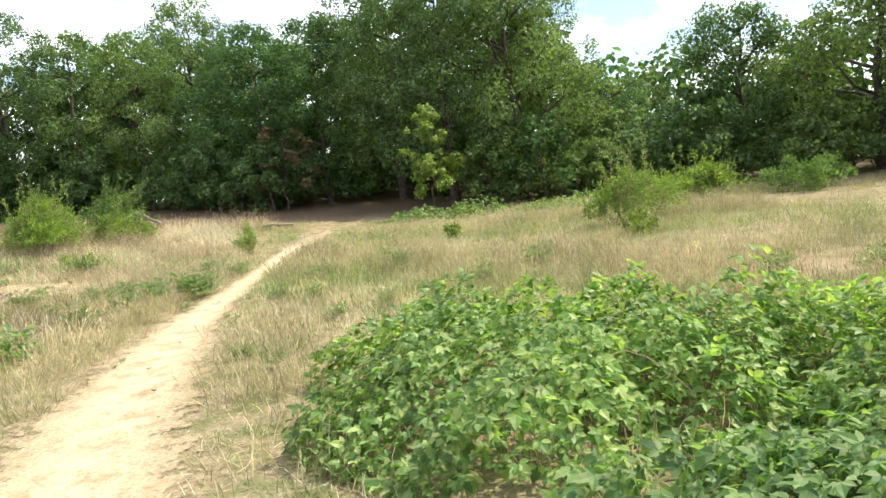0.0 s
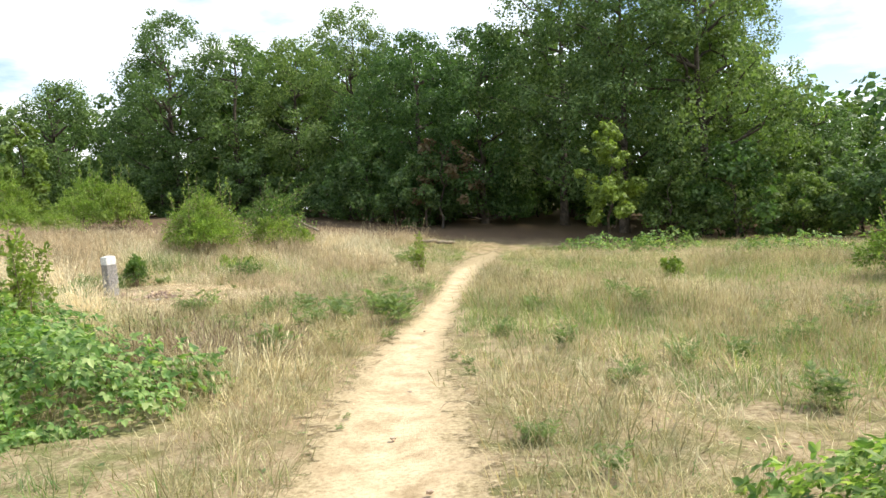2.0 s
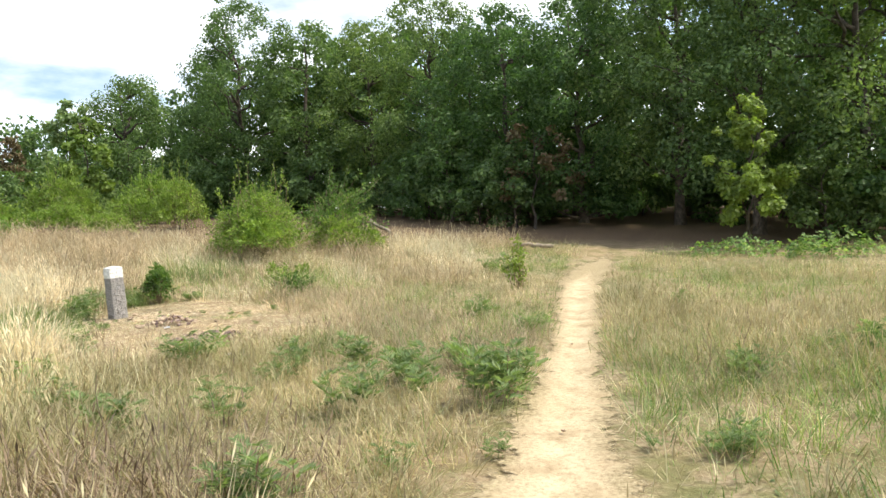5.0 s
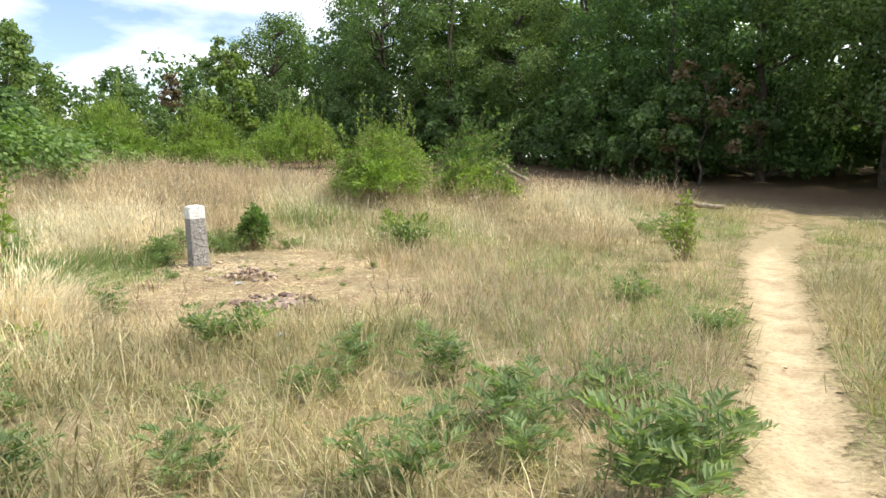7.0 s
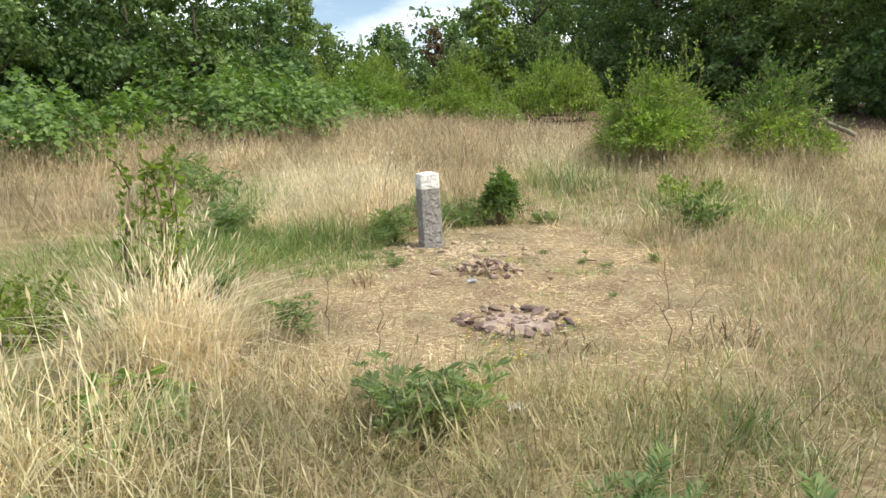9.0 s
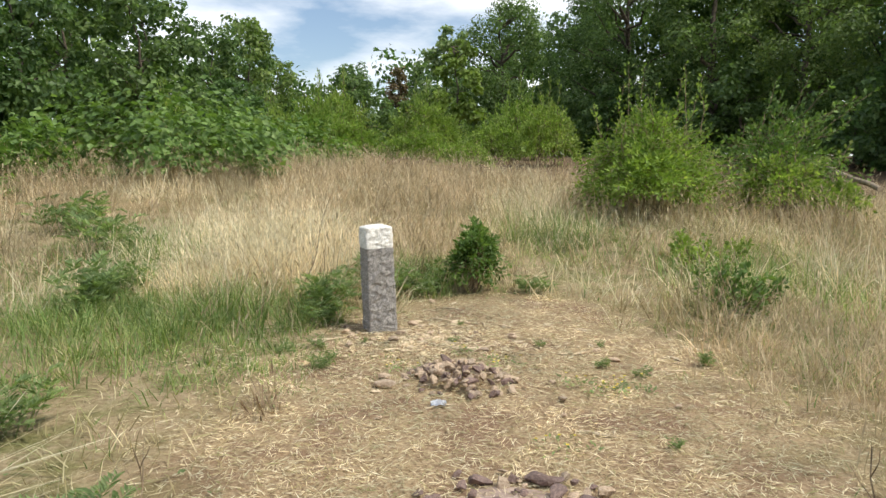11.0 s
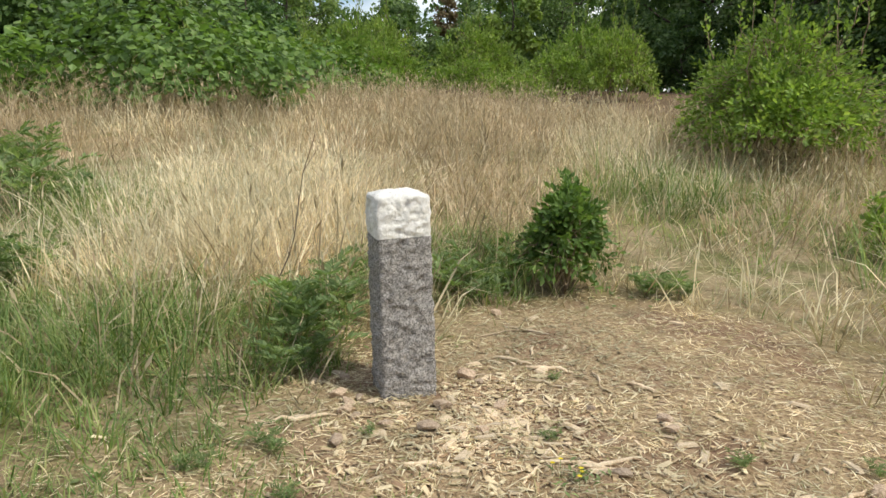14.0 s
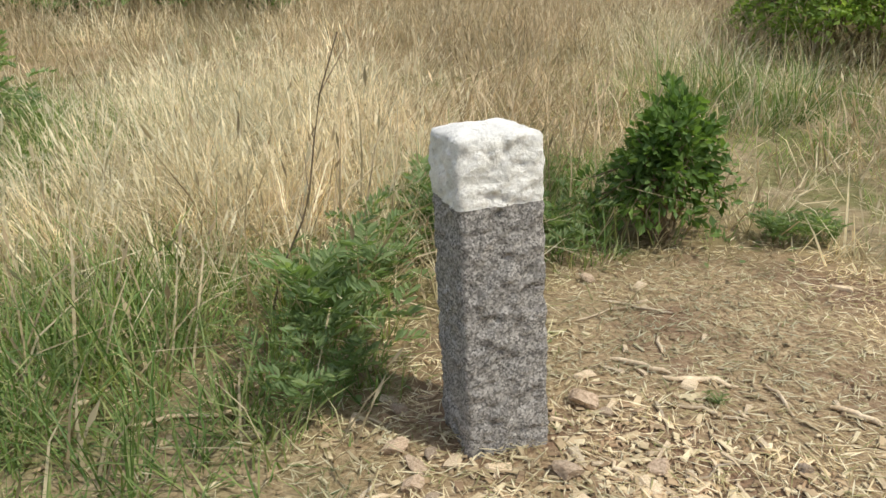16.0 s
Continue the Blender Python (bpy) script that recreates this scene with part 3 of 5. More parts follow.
def sow(name, label, mat, tufts, blades, height, width, allowed, area, seed, splay=0.35, spread=0.10, seeded=False):
    """Tufts of blades over an area, thinned by allowed(x, y), which also scales their height."""
    rng = np.random.default_rng(seed)
    x, y = rng.uniform(area[0], area[2], tufts), rng.uniform(area[1], area[3], tufts)
    ok = allowed(x, y)
    keep = rng.uniform(0, 1, tufts) < ok
    x, y, ok = x[keep], y[keep], ok[keep]
    tall = height * rng.uniform(0.6, 1.25, len(x)) * (0.45 + 0.55 * np.minimum(1, ok * 1.4))
    lean = rng.normal(0, 0.16, (len(x), 2))
    n = np.repeat(np.arange(len(x)), blades)
    a, r = rng.uniform(0, 2 * math.pi, len(n)), spread * np.sqrt(rng.uniform(0, 1, len(n)))
    px, py = x[n] + r * np.cos(a), y[n] + r * np.sin(a)
    h = tall[n] * rng.uniform(0.5, 1.15, len(n))
    b = a + rng.normal(0, 0.9, len(n))
    up = unit(np.stack([splay * rng.uniform(0, 1, len(n)) * np.cos(b) + lean[n, 0], splay * rng.uniform(0, 1, len(n)) * np.sin(b) + lean[n, 1], np.ones(len(n))], -1))
    ahead = unit(np.cross(np.cross(up, np.stack([np.cos(b), np.sin(b), 0 * b], -1)), up))
    pos = np.stack([px, py, land(px, py) - 0.03], -1)
    w = width * rng.uniform(0.6, 1.4, len(n))
    vs, fs, k = [], [], 0
    for which, bend in enumerate((0.22, 0.55, 0.95)):
        m = np.arange(len(n)) % 3 == which
        tv, tf = blade(bend)
        v, f = strew(tv, tf, pos[m], ahead[m], up[m], np.stack([h[m], w[m], h[m]], -1))
        vs.append(v), fs.append(f + k)
        k += len(v)
    if seeded:
        m = np.arange(len(n)) % 3 == 0
        tip = pos[m] + up[m] * h[m, None] * 0.94 + ahead[m] * h[m, None] * 0.10
        v, f = strew(RHOMB_V, RHOMB_F, tip - up[m] * 0.05, up[m] + 0.3 * ahead[m], ahead[m], np.stack([0.11 + 0 * w[m], w[m] * 1.6, w[m] * 1.5], -1))
        vs.append(v), fs.append(f + k)
    ob = part(name, np.concatenate(vs), np.concatenate(fs), mat, None, label)
    return tagged(ob, "", "grass", "", "stuff")


def wave(x, y, s, k):
    return 0.5 + 0.25 * (np.sin(s * x + k) * np.sin(s * 0.8 * y - k) + np.sin(s * 0.53 * (x + y) + 2 * k)) + 0.12 * np.sin(2.7 * s * x - k) * np.sin(2.3 * s * y)


def open_field(x, y):
    gravel = np.clip(1.5 - np.hypot((x - 5.0) / 1.3, (y - 8.0) / 0.7), 0, 1)
    return np.clip((off_path(x, y) - 0.78) / 0.7, 0, 1) * (1 - gravel) * (1 - clearing(x, y)) * (1 - wood_floor(x, y))


def bank(x, y):
    """The tall grass: behind the stone, round the shrub and along the rising ground."""
    back = np.clip((0.62 * (-x) + 0.78 * y - 19.8) / 1.6, 0, 1) * np.clip((-x - 5.2 - 0.05 * y) / 1.0, 0, 1)
    return open_field(x, y) * back


def spots(x, y, places):
    """The strongest of several soft round patches: centre x, y, radius."""
    return np.max([np.clip(1.35 - np.hypot(x - a, y - b) / r, 0, 1) for a, b, r in places], axis=0)


STRAW_PATCHES = ((-15.4, 17.6, 1.5), (-17.0, 19.8, 1.1), (-9.8, 22.2, 1.0), (-8.2, 20.6, 0.9), (-11.6, 23.8, 0.9), (-16.0, 23.0, 0.9), (-9.0, 24.4, 1.9), (-10.2, 27.2, 1.5), (-7.4, 22.6, 1.1), (-19.6, 22.6, 0.9), (-21.0, 18.4, 0.8))


def tall_dry(x, y):
    """Where the tall grass has bleached to pale straw."""
    return bank(x, y) * np.clip(wave(x, y, 1.25, 1.0) * 2.6 - 1.55 + 0.95 * spots(x, y, STRAW_PATCHES), 0.03, 0.85)


def tall_brown(x, y):
    deep = np.clip((0.62 * (-x) + 0.78 * y - 26.0) / 3.0, 0, 0.8)
    return bank(x, y) * np.clip(1.55 - 2.0 * wave(x, y, 1.25, 1.0) + deep - 0.7 * spots(x, y, STRAW_PATCHES), 0.14, 1)


def low_dry(x, y):
    low = 1 - 0.75 * np.clip(1.3 - np.hypot(x + 11.6, y - 20.2) / 1.6, 0, 1)
    return low * open_field(x, y) * np.clip(wave(x, y, 1.3, 2.2) * 1.3 - 0.1, 0.1, 1)


def greenish(x, y):
    left = np.exp(-((x + 13.6) ** 2 + (y - 15.2) ** 2) / 4.5)
    return open_field(x, y) * np.clip(wave(x, y, 1.1, 4.0) * 1.6 - 0.42 + left, 0.08, 1)


def verge(x, y):
    d = off_path(x, y)
    return np.clip(d - 0.75, 0, 1) * np.clip(2.4 - d, 0, 1)


def round_spot(cx, cy, r):
    return lambda x, y: np.clip(1.3 - np.hypot(x - cx, y - cy) / r, 0, 1)


def flat_litter(name, label, mat, count, long, wide, allowed, area, seed):
    """Bits of straw that lie flat on the soil."""
    rng = np.random.default_rng(seed)
    x, y = rng.uniform(area[0], area[2], count), rng.uniform(area[1], area[3], count)
    keep = rng.uniform(0, 1, count) < allowed(x, y)
    x, y = x[keep], y[keep]
    a, n = rng.uniform(0, 2 * math.pi, len(x)), len(x)
    ahead = np.stack([np.cos(a), np.sin(a), rng.normal(0.04, 0.12, n)], -1)
    up = unit(np.stack([rng.normal(0, 0.35, n), rng.normal(0, 0.35, n), np.ones(n)], -1))
    size = np.stack([long * rng.uniform(0.35, 1.4, n), wide * rng.uniform(0.5, 1.5, n), wide * np.ones(n)], -1)
    ob = part(name, *strew(RHOMB_V, RHOMB_F, np.stack([x, y, land(x, y) + rng.uniform(0.004, 0.02, n)], -1), ahead, up, size), mat, None, label)
    return tagged(ob, "", "litter", "", "stuff")


sow("dry_grass", "tall pale dry straw grass on the rising ground", M_BLEACH, 18000, 10, 0.80, 0.009, tall_dry, (-33, 13, -4, 42), 1, 0.6, 0.17)
sow("brown_grass", "tall brownish seeding grass on the rising ground", M_PINKGRASS, 16000, 8, 0.85, 0.010, tall_brown, (-33, 13, -4, 42), 6, 0.55, 0.17, True)
sow("dry_grass", "thin brown seeding grass across the heath", M_BROWNGRASS, 15500, 8, 0.42, 0.006, low_dry, (-17, 1, 14, 31), 2, 0.6, 0.13)
sow("dry_grass", "short dry straw-coloured grass", M_STRAW, 12000, 8, 0.28, 0.006, low_dry, (-16, 1, 9, 30), 3, 0.9, 0.13)
sow("green_grass", "patches of green grass among dry stalks", M_GREENGRASS, 27000, 9, 0.32, 0.006, greenish, (-18, 1, 9, 30), 4, 0.8, 0.13)
sow("verge_grass", "short trampled grass beside the footpath", M_GREENGRASS, 14000, 7, 0.09, 0.005, verge, (-8, -2, 2, 30), 5, 1.0, 0.08)
sow("trodden_grass", "sparse short grass in the trodden clearing", M_BROWNGRASS, 11000, 7, 0.08, 0.004, lambda x, y: clearing(x, y) * np.clip(wave(x, y, 1.9, 0.4) * 1.4 - 0.35, 0.05, 1), (-14, 12, -7, 20), 7, 1.0, 0.06)
sow("trodden_grass", "short green grass growing back in the clearing", M_GREENGRASS, 3400, 7, 0.07, 0.004, lambda x, y: clearing(x, y) * np.clip(wave(x, y, 2.3, 1.4) * 1.7 - 0.55, 0.04, 1), (-14, 12, -7, 20), 17, 1.0, 0.06)
for n, (cx, cy, r, h, count, mat, label) in enumerate((
        (-5.0, 8.35, 0.8, 0.52, 260, M_STRAW, "ragged straw tufts beside the brambles"), (-7.0, 9.7, 1.2, 0.66, 600, M_BROWNGRASS, "tall dry grass behind the brambles"), (-8.6, 11.4, 0.9, 0.7, 220, M_STRAW, "tall straw beside the sapling"),
        (-9.75, 12.5, 0.40, 1.0, 260, M_BLEACH, "tall bright clump of bleached straw"), (-14.5, 17.1, 1.3, 0.9, 900, M_BLEACH, "tall bright clump of bleached straw"),
        (-13.3, 16.0, 0.8, 0.55, 260, M_GREENGRASS, "long green grass beside the stone post"), (-13.6, 15.2, 1.6, 0.36, 1100, M_GREENGRASS, "long green grass beside the clearing"), (-11.9, 15.3, 0.9, 0.12, 700, M_GREENGRASS, "short green turf beside the clearing"),
        (-5.7, 9.3, 1.1, 0.6, 420, M_STALK, "dense stand of dead brown stalks"), (-10.2, 19.2, 0.9, 0.6, 110, M_BROWNGRASS, "tall dry grass at the edge of the clearing"),
        (-12.1, 22.6, 1.5, 0.75, 160, M_BROWNGRASS, "tall dry grass under the shrub"), (-6.9, 13.9, 0.5, 0.35, 70, M_GREENGRASS, "fine green grass tuft"), (-8.2, 14.6, 0.18, 0.26, 22, M_STALK, "small dead grass tuft"),
        (-7.6, 15.4, 0.2, 0.28, 26, M_STALK, "small dead grass tuft"), (-10.85, 14.8, 0.07, 0.24, 14, M_STALK, "small dead grass tuft"), (-1.0, 13.0, 1.3, 0.5, 160, M_GREENGRASS, "tall green grass on the heath"),
        (-1.8, 9.3, 1.2, 0.42, 160, M_BROWNGRASS, "tall dry grass beside the path"), (-13.5, 18.3, 0.9, 0.50, 420, M_GREENGRASS, "long green grass behind the clearing"),
        (-15.9, 18.2, 1.3, 0.98, 700, M_BLEACH, "tall bright clump of bleached straw"), (-10.6, 20.9, 1.3, 0.72, 260, M_GREENGRASS, "long green grass on the rising ground"),
        (-16.6, 16.4, 1.1, 0.72, 260, M_GREENGRASS, "long green grass on the rising ground"), (-13.9, 21.6, 1.2, 0.8, 200, M_GREENGRASS, "long green grass on the rising ground"))):
    sow("grass_clump", label, mat, count, 14, h, 0.007, round_spot(cx, cy, r), (cx - 1.4 * r, cy - 1.4 * r, cx + 1.4 * r, cy + 1.4 * r), 80 + n, 0.5, 0.07, mat is not M_GREENGRASS)
sow("dry_grass", "ragged dry grass beside the walked line", M_BROWNGRASS, 6000, 8, 0.38, 0.005, lambda x, y: low_dry(x, y) * np.clip(wave(x, y, 2.1, 0.3) * 1.8 - 0.2, 0, 1), (-10, 5.5, -4, 15), 8, 0.7, 0.10, True)
sow("dry_grass", "ragged straw tufts beside the walked line", M_STRAW, 6000, 8, 0.45, 0.005, lambda x, y: low_dry(x, y) * np.clip(wave(x, y, 1.7, 3.3) * 2 - 0.55, 0, 1), (-11, 5.5, 1, 16), 9, 0.8, 0.09)
sow("brown_grass", "fluffy brownish seeding grass on the heath", M_BROWNGRASS, 9000, 9, 0.50, 0.006, lambda x, y: open_field(x, y) * np.clip(wave(x, y, 1.0, 3.7) * 2.2 - 0.55, 0.05, 1), (-4, 5, 8, 22), 18, 0.5, 0.16, True)
sow("green_grass", "taller green grass patches on the heath", M_GREENGRASS, 5200, 9, 0.40, 0.006, lambda x, y: open_field(x, y) * np.clip(wave(x, y, 1.25, 0.9) * 2.4 - 1.0, 0.03, 1), (-8, 3, 8, 20), 19, 0.6, 0.15)
sow("brown_grass", "feathery reddish grass beside the clearing", M_PINKGRASS, 2400, 10, 0.42, 0.005, lambda x, y: open_field(x, y) * np.clip(wave(x, y, 1.6, 2.9) * 2.4 - 0.7, 0.05, 1), (-10, 12, -4, 20), 20, 0.55, 0.13, True)
flat_litter("low_weeds", "small green leaves low among the grass", M_TANSY, 26000, 0.05, 0.022, lambda x, y: open_field(x, y) * np.clip(wave(x, y, 1.5, 5.1) * 2.2 - 0.9, 0.05, 1), (-15, 2, 5, 24), 73)
flat_litter("straw_litter", "trodden straw scattered over the clearing", M_BLEACH, 80000, 0.07, 0.0045, clearing, (-14, 12, -7, 20), 70)
flat_litter("straw_litter", "brown dead grass trodden flat in the clearing", M_BROWNGRASS, 36000, 0.085, 0.004, clearing, (-14, 12, -7, 20), 74)
flat_litter("straw_litter", "flattened dead grass under the standing stalks", M_BROWNGRASS, 60000, 0.16, 0.008, low_dry, (-15, 2, 5, 24), 71)
flat_litter("straw_litter", "bits of straw along the footpath", M_STRAW, 9000, 0.06, 0.005, lambda x, y: np.clip(1.7 - off_path(x, y), 0, 1) * np.clip(off_path(x, y) - 0.15, 0.05, 1), (-7, 0, 1, 26), 72)

# ---- the boundary stone ----


def boundary_stone():
    """A rough-hewn square granite post with a white-painted head."""
    e = base("boundary_stone", -12.045, 16.637, "rough grey granite boundary post with white painted top", "stone post", turn=64, z=0.0)
    e.matrix_basis = Matrix.Translation((-12.028, 16.652, 0)) @ Matrix.Rotation(radians(2.4), 4, Vector((0.707, -0.707, 0))) @ Matrix.Rotation(radians(66), 4, "Z")
    half, high, line = 0.121, 0.908, 0.733

    def shell(z0, z1, rows, cap, grow, seed):
        side, n = 22, 22 * 4
        v, q = [], []
        for k in range(rows + 1):
            z = z0 + (z1 - z0) * k / rows
            for i in range(n):
                s, u = divmod(i, side)
                a = -1 + 2 * u / side
                x, y = ((a, -1), (1, a), (-a, 1), (-1, -a))[s]
                trim = 1 - 0.045 * max(0, (abs(a) - 0.85) / 0.15) ** 2
                narrow = 1 - 0.05 * max(0.0, (z - high + 0.035) / 0.035) ** 2 if cap else 1
                w = half * (1.03 - 0.05 * z / high) * narrow * trim + grow
                p = Vector((x * w, y * w, z))
                f = noise.fractal(p * 16 + Vector((seed, 0, 0)), 0.8, 2.1, 4) * 0.011 + noise.noise(p * 42) * 0.011 + noise.noise(p * 95) * 0.005
                edge = 0.35 + 0.65 * (1 - max(0, (abs(a) - 0.7) / 0.3))
                d = Vector((x, y, 0)).normalized()
                v.append(tuple(p + d * f * edge))
        for k in range(rows):
            for i in range(n):
                a, b = k * n + i, k * n + (i + 1) % n
                q.append((a, b, b + n, a + n))
        if cap:
            top = len(v) - n
            rings = 6
            for r in range(1, rings):
                for i in range(n):
                    p = Vector(v[top + i])
                    k = 1 - r / rings
                    lift = 0.020 * (1 - k * k)
                    x, y = p.x * k, p.y * k
                    v.append((x, y, high + lift + 0.006 * noise.noise(Vector((x, y, 3)) * 26) + 0.004 * noise.noise(Vector((x, y, 7)) * 60)))
            for r in range(rings - 1):
                for i in range(n):
                    a, b = top + r * n + i, top + r * n + (i + 1) % n
                    q.append((a, b, b + n, a + n))
            v.append((0, 0, high + 0.021))
            c, last = len(v) - 1, top + (rings - 1) * n
            return np.array(v), np.array(q), (c, last, n)
        return np.array(v), np.array(q), None

    v, q, _ = shell(-0.12, line, 90, False, 0.0, 3.0)
    part("shaft", v, q, M_GRANITE, e, "bare grey granite shaft", True)
    v, q, (c, last, n) = shell(line - 0.004, high, 24, True, 0.0015, 3.0)
    me = bpy.data.meshes.new("painted_head")
    me.from_pydata([tuple(p) for p in v], [], [tuple(f) for f in q] + [(last + i, last + (i + 1) % n, c) for i in range(n)])
    me.materials.append(M_WHITE)
    for p in me.polygons:
        p.use_smooth = True
    ob = new("painted_head", me)
    ob.parent = e
    tagged(ob, "white painted head")


boundary_stone()

# ---- trees ----
OAK = "broad dark green oak at the edge of the wood"
KINDS = [tree("oak_tree", 21, 12.0, 3.7, 0.7, 25000, 0.145, M_OAK, OAK, -14.2, 43.0, clumps=170),
         tree("oak_tree", 22, 9.6, 3.4, 0.4, 23000, 0.145, M_OAK, OAK, -9.2, 38.6, clumps=160),
         tree("oak_tree", 23, 12.2, 4.0, 2.0, 25000, 0.145, M_OAK, "tall oak with bare lower trunk beside the path", 0.6, 34.2, clumps=170),
         tree("oak_tree", 24, 7.1, 3.4, 0.2, 22000, 0.135, M_OAK, "rounded green tree at the edge of the wood", 12.6, 29.8, clumps=150),
         tree("woodland_tree", 25, 10.6, 3.7, 0.3, 3500, 0.38, M_OAK, "dark green tree deep in the wood", -6.2, 44.5, clumps=90, trunk=0.17),
         tree("woodland_tree", 26, 8.8, 3.3, 0.1, 5400, 0.30, M_OAK, "distant dark green tree across the field", -47.0, 30.0, clumps=90, trunk=0.15)]
# x, y, kind, scale
SPOTS = [(-18.8, 46, 0, 0.98), (-23.5, 47, 1, 1.26), (-28.5, 48, 0, 1.16), (-11.6, 41.2, 1, 0.92), (-5.9, 37.6, 1, 0.98), (-2.0, 37.2, 2, 0.98), (3.9, 33.8, 0, 1.06), (5.6, 36.4, 0, 0.92), (9.6, 37.5, 3, 0.8),
         (15.9, 25.5, 0, 0.92), (18.8, 22.4, 1, 1.0), (22.5, 17.0, 0, 0.95), (25, 11, 1, 1.0), (-40, 51, 3, 1.35), (-34, 52, 1, 0.95),
         (-1.5, 42, 4, 1.05), (2.5, 41, 4, 1.05), (5.5, 42, 4, 0.95), (-11.5, 46.5, 4, 1.0), (-16.5, 50, 4, 1.0), (-22, 52, 4, 1.0), (-27, 54, 4, 1.0), (1, 47, 4, 1.0), (-4, 49, 4, 1.05), (-9, 51, 4, 1.0), (12, 41, 4, 0.55), (8.8, 42, 4, 0.6),
         (17, 32.5, 4, 0.6), (21, 27.5, 4, 1.0), (26, 21, 4, 1.0), (29, 14, 4, 1.0),
         (-46, 25, 5, 1.05), (-45, 20, 5, 1.0), (-44, 15, 5, 1.1), (-43, 10, 5, 1.05), (-41, 4, 5, 1.0), (-38, -1, 5, 1.0), (-53, 28, 5, 1.25), (-52, 21, 5, 1.2), (-50, 13, 5, 1.2), (-54, 39, 5, 1.0), (-59, 42, 5, 1.05),
         (-62, 55, 5, 1.0), (-56, 59, 5, 1.0), (-67, 50, 5, 1.0), (-49, 61, 5, 1.05), (-50, 55, 5, 0.85), (-45, 59, 5, 1.05), (-43.5, 22.5, 5, 1.0), (-44, 28, 5, 1.0), (-42.5, 17.5, 5, 0.95), (-42, 12.5, 5, 1.0), (-49, 34, 5, 0.85), (-31, 52, 4, 1.0), (-24.5, 50.5, 4, 1.05), (-19.5, 50.5, 4, 1.05), (-37, 55, 4, 1.0),
         (14, -14, 5, 1.1), (4, -20, 4, 1.0), (-8, -18, 5, 1.1), (-20, -12, 5, 1.0), (-30, -6, 4, 1.0), (22, -6, 4, 1.0), (27, 3, 5, 1.2)]
for k, (x, y, kind, s) in enumerate(SPOTS):
    o = copy_thing(KINDS[kind], pose(x, y, float(land(x, y)), 0, 0, 67 * k + 20))
    o.scale = (s, s, s * (0.94 + 0.13 * ((k * 29) % 7) / 6))


def far_wood():
    """A belt of distant woodland that closes the horizon all round."""
    rng = np.random.default_rng(44)
    line = np.array([(-52, -14), (-58, 10), (-60, 30), (-70, 48), (-62, 64), (-36, 64), (-10, 57), (9, 51), (15, 41), (24, 36), (33, 20), (34, 0), (24, -22), (-8, -28), (-40, -24), (-52, -14)], float)
    tops = np.array((9.5, 9.5, 9.5, 9.2, 9.2, 9.0, 9, 8, 5, 6, 9, 9, 9, 9, 9, 9), float)
    k = rng.uniform(0, len(line) - 1.001, 1900)
    i, w = k.astype(int), (k % 1)[:, None]
    at = line[i] * (1 - w) + line[i + 1] * w + rng.normal(0, 1.3, (1900, 2))
    top = tops[i] * (1 - w[:, 0]) + tops[i + 1] * w[:, 0] + 0.9 * np.sin(5.1 * k) + 0.5 * np.sin(13 * k)
    z = top * rng.uniform(0, 1, 1900) ** 1.25
    centres = np.column_stack([at, z + land(at[:, 0], at[:, 1]) * np.clip(1.4 - np.hypot(at[:, 0], at[:, 1] - 20) / 200, 0, 1)])
    ob = part("far_wood", *crown_leaves(rng, centres, rng.uniform(0.9, 1.7, 1900), 56000, 0.55), M_OAK, None, "distant belt of dark green woodland")
    tagged(ob, "", "wood", "", "stuff")


far_wood()
low = tree("undergrowth_tree", 31, 3.6, 2.1, 0.02, 4000, 0.18, M_OAK, "low leafy growth under the oaks", -13.4, 39.2, group="undergrowth of the wood", trunk=0.06, clumps=60)
UNDER = [(-17, 42), (-15.2, 40.6), (-11.8, 37.6), (-10.2, 36.3), (-8.4, 35.3), (-20.5, 43.8), (-24, 45), (-28, 45), (-32.5, 46.5), (2.2, 31.6), (4.6, 31.4), (7.0, 31.2), (9.2, 31.5), (10.8, 28.6), (13.8, 25.0), (16, 22.4),
         (18, 19), (-36.5, 48), (-40, 46), (-6.6, 40.5), (-3.5, 42), (0.5, 38.5), (4.5, 37.5), (-9, 41.5), (-43, 32), (-44, 26), (-42.5, 20), (-41, 14), (-39, 8), (-36, 2), (-40, 38), (-44, 44), (-38, 42), (-33, 49), (-37, 51), (-30, 50.5), (-25, 49), (-20, 49), (14.5, 28.0), (17, 27.5), (19.5, 24.5), (21, 20.5), (12, 33), (9, 34.5), (6, 39), (-14, 45), (-1.5, 45), (15.2, 31)]
for k, (x, y) in enumerate(UNDER):
    s = 0.7 + 0.6 * ((k * 37) % 11) / 11
    copy_thing(low, pose(x, y, float(land(x, y)), 0, 0, 47 * k)).scale = (s, s, s * 0.95)
tree("young_tree", 32, 4.5, 1.35, 0.7, 4600, 0.14, M_PALE, "young tree with bright yellow-green leaves before the wood", -0.3, 29.6, trunk=0.06, clumps=42, group="")
tree("withered_tree", 33, 4.4, 1.6, 1.2, 1200, 0.19, M_BROWNLEAF, "half-withered small tree with brown leaves", -7.6, 34.9, trunk=0.06, clumps=24, group="")
tree("pale_tree", 34, 6.2, 1.5, 0.4, 4200, 0.24, M_PALE, "slender bright green tree behind the field", -34.0, 40.3, trunk=0.09, clumps=45, group="")
tree("conifer", 35, 6.6, 1.25, 0.6, 3400, 0.22, M_BROWNLEAF, "brownish conifer standing far behind the field", -50.0, 50.0, trunk=0.12, clumps=120, group="")
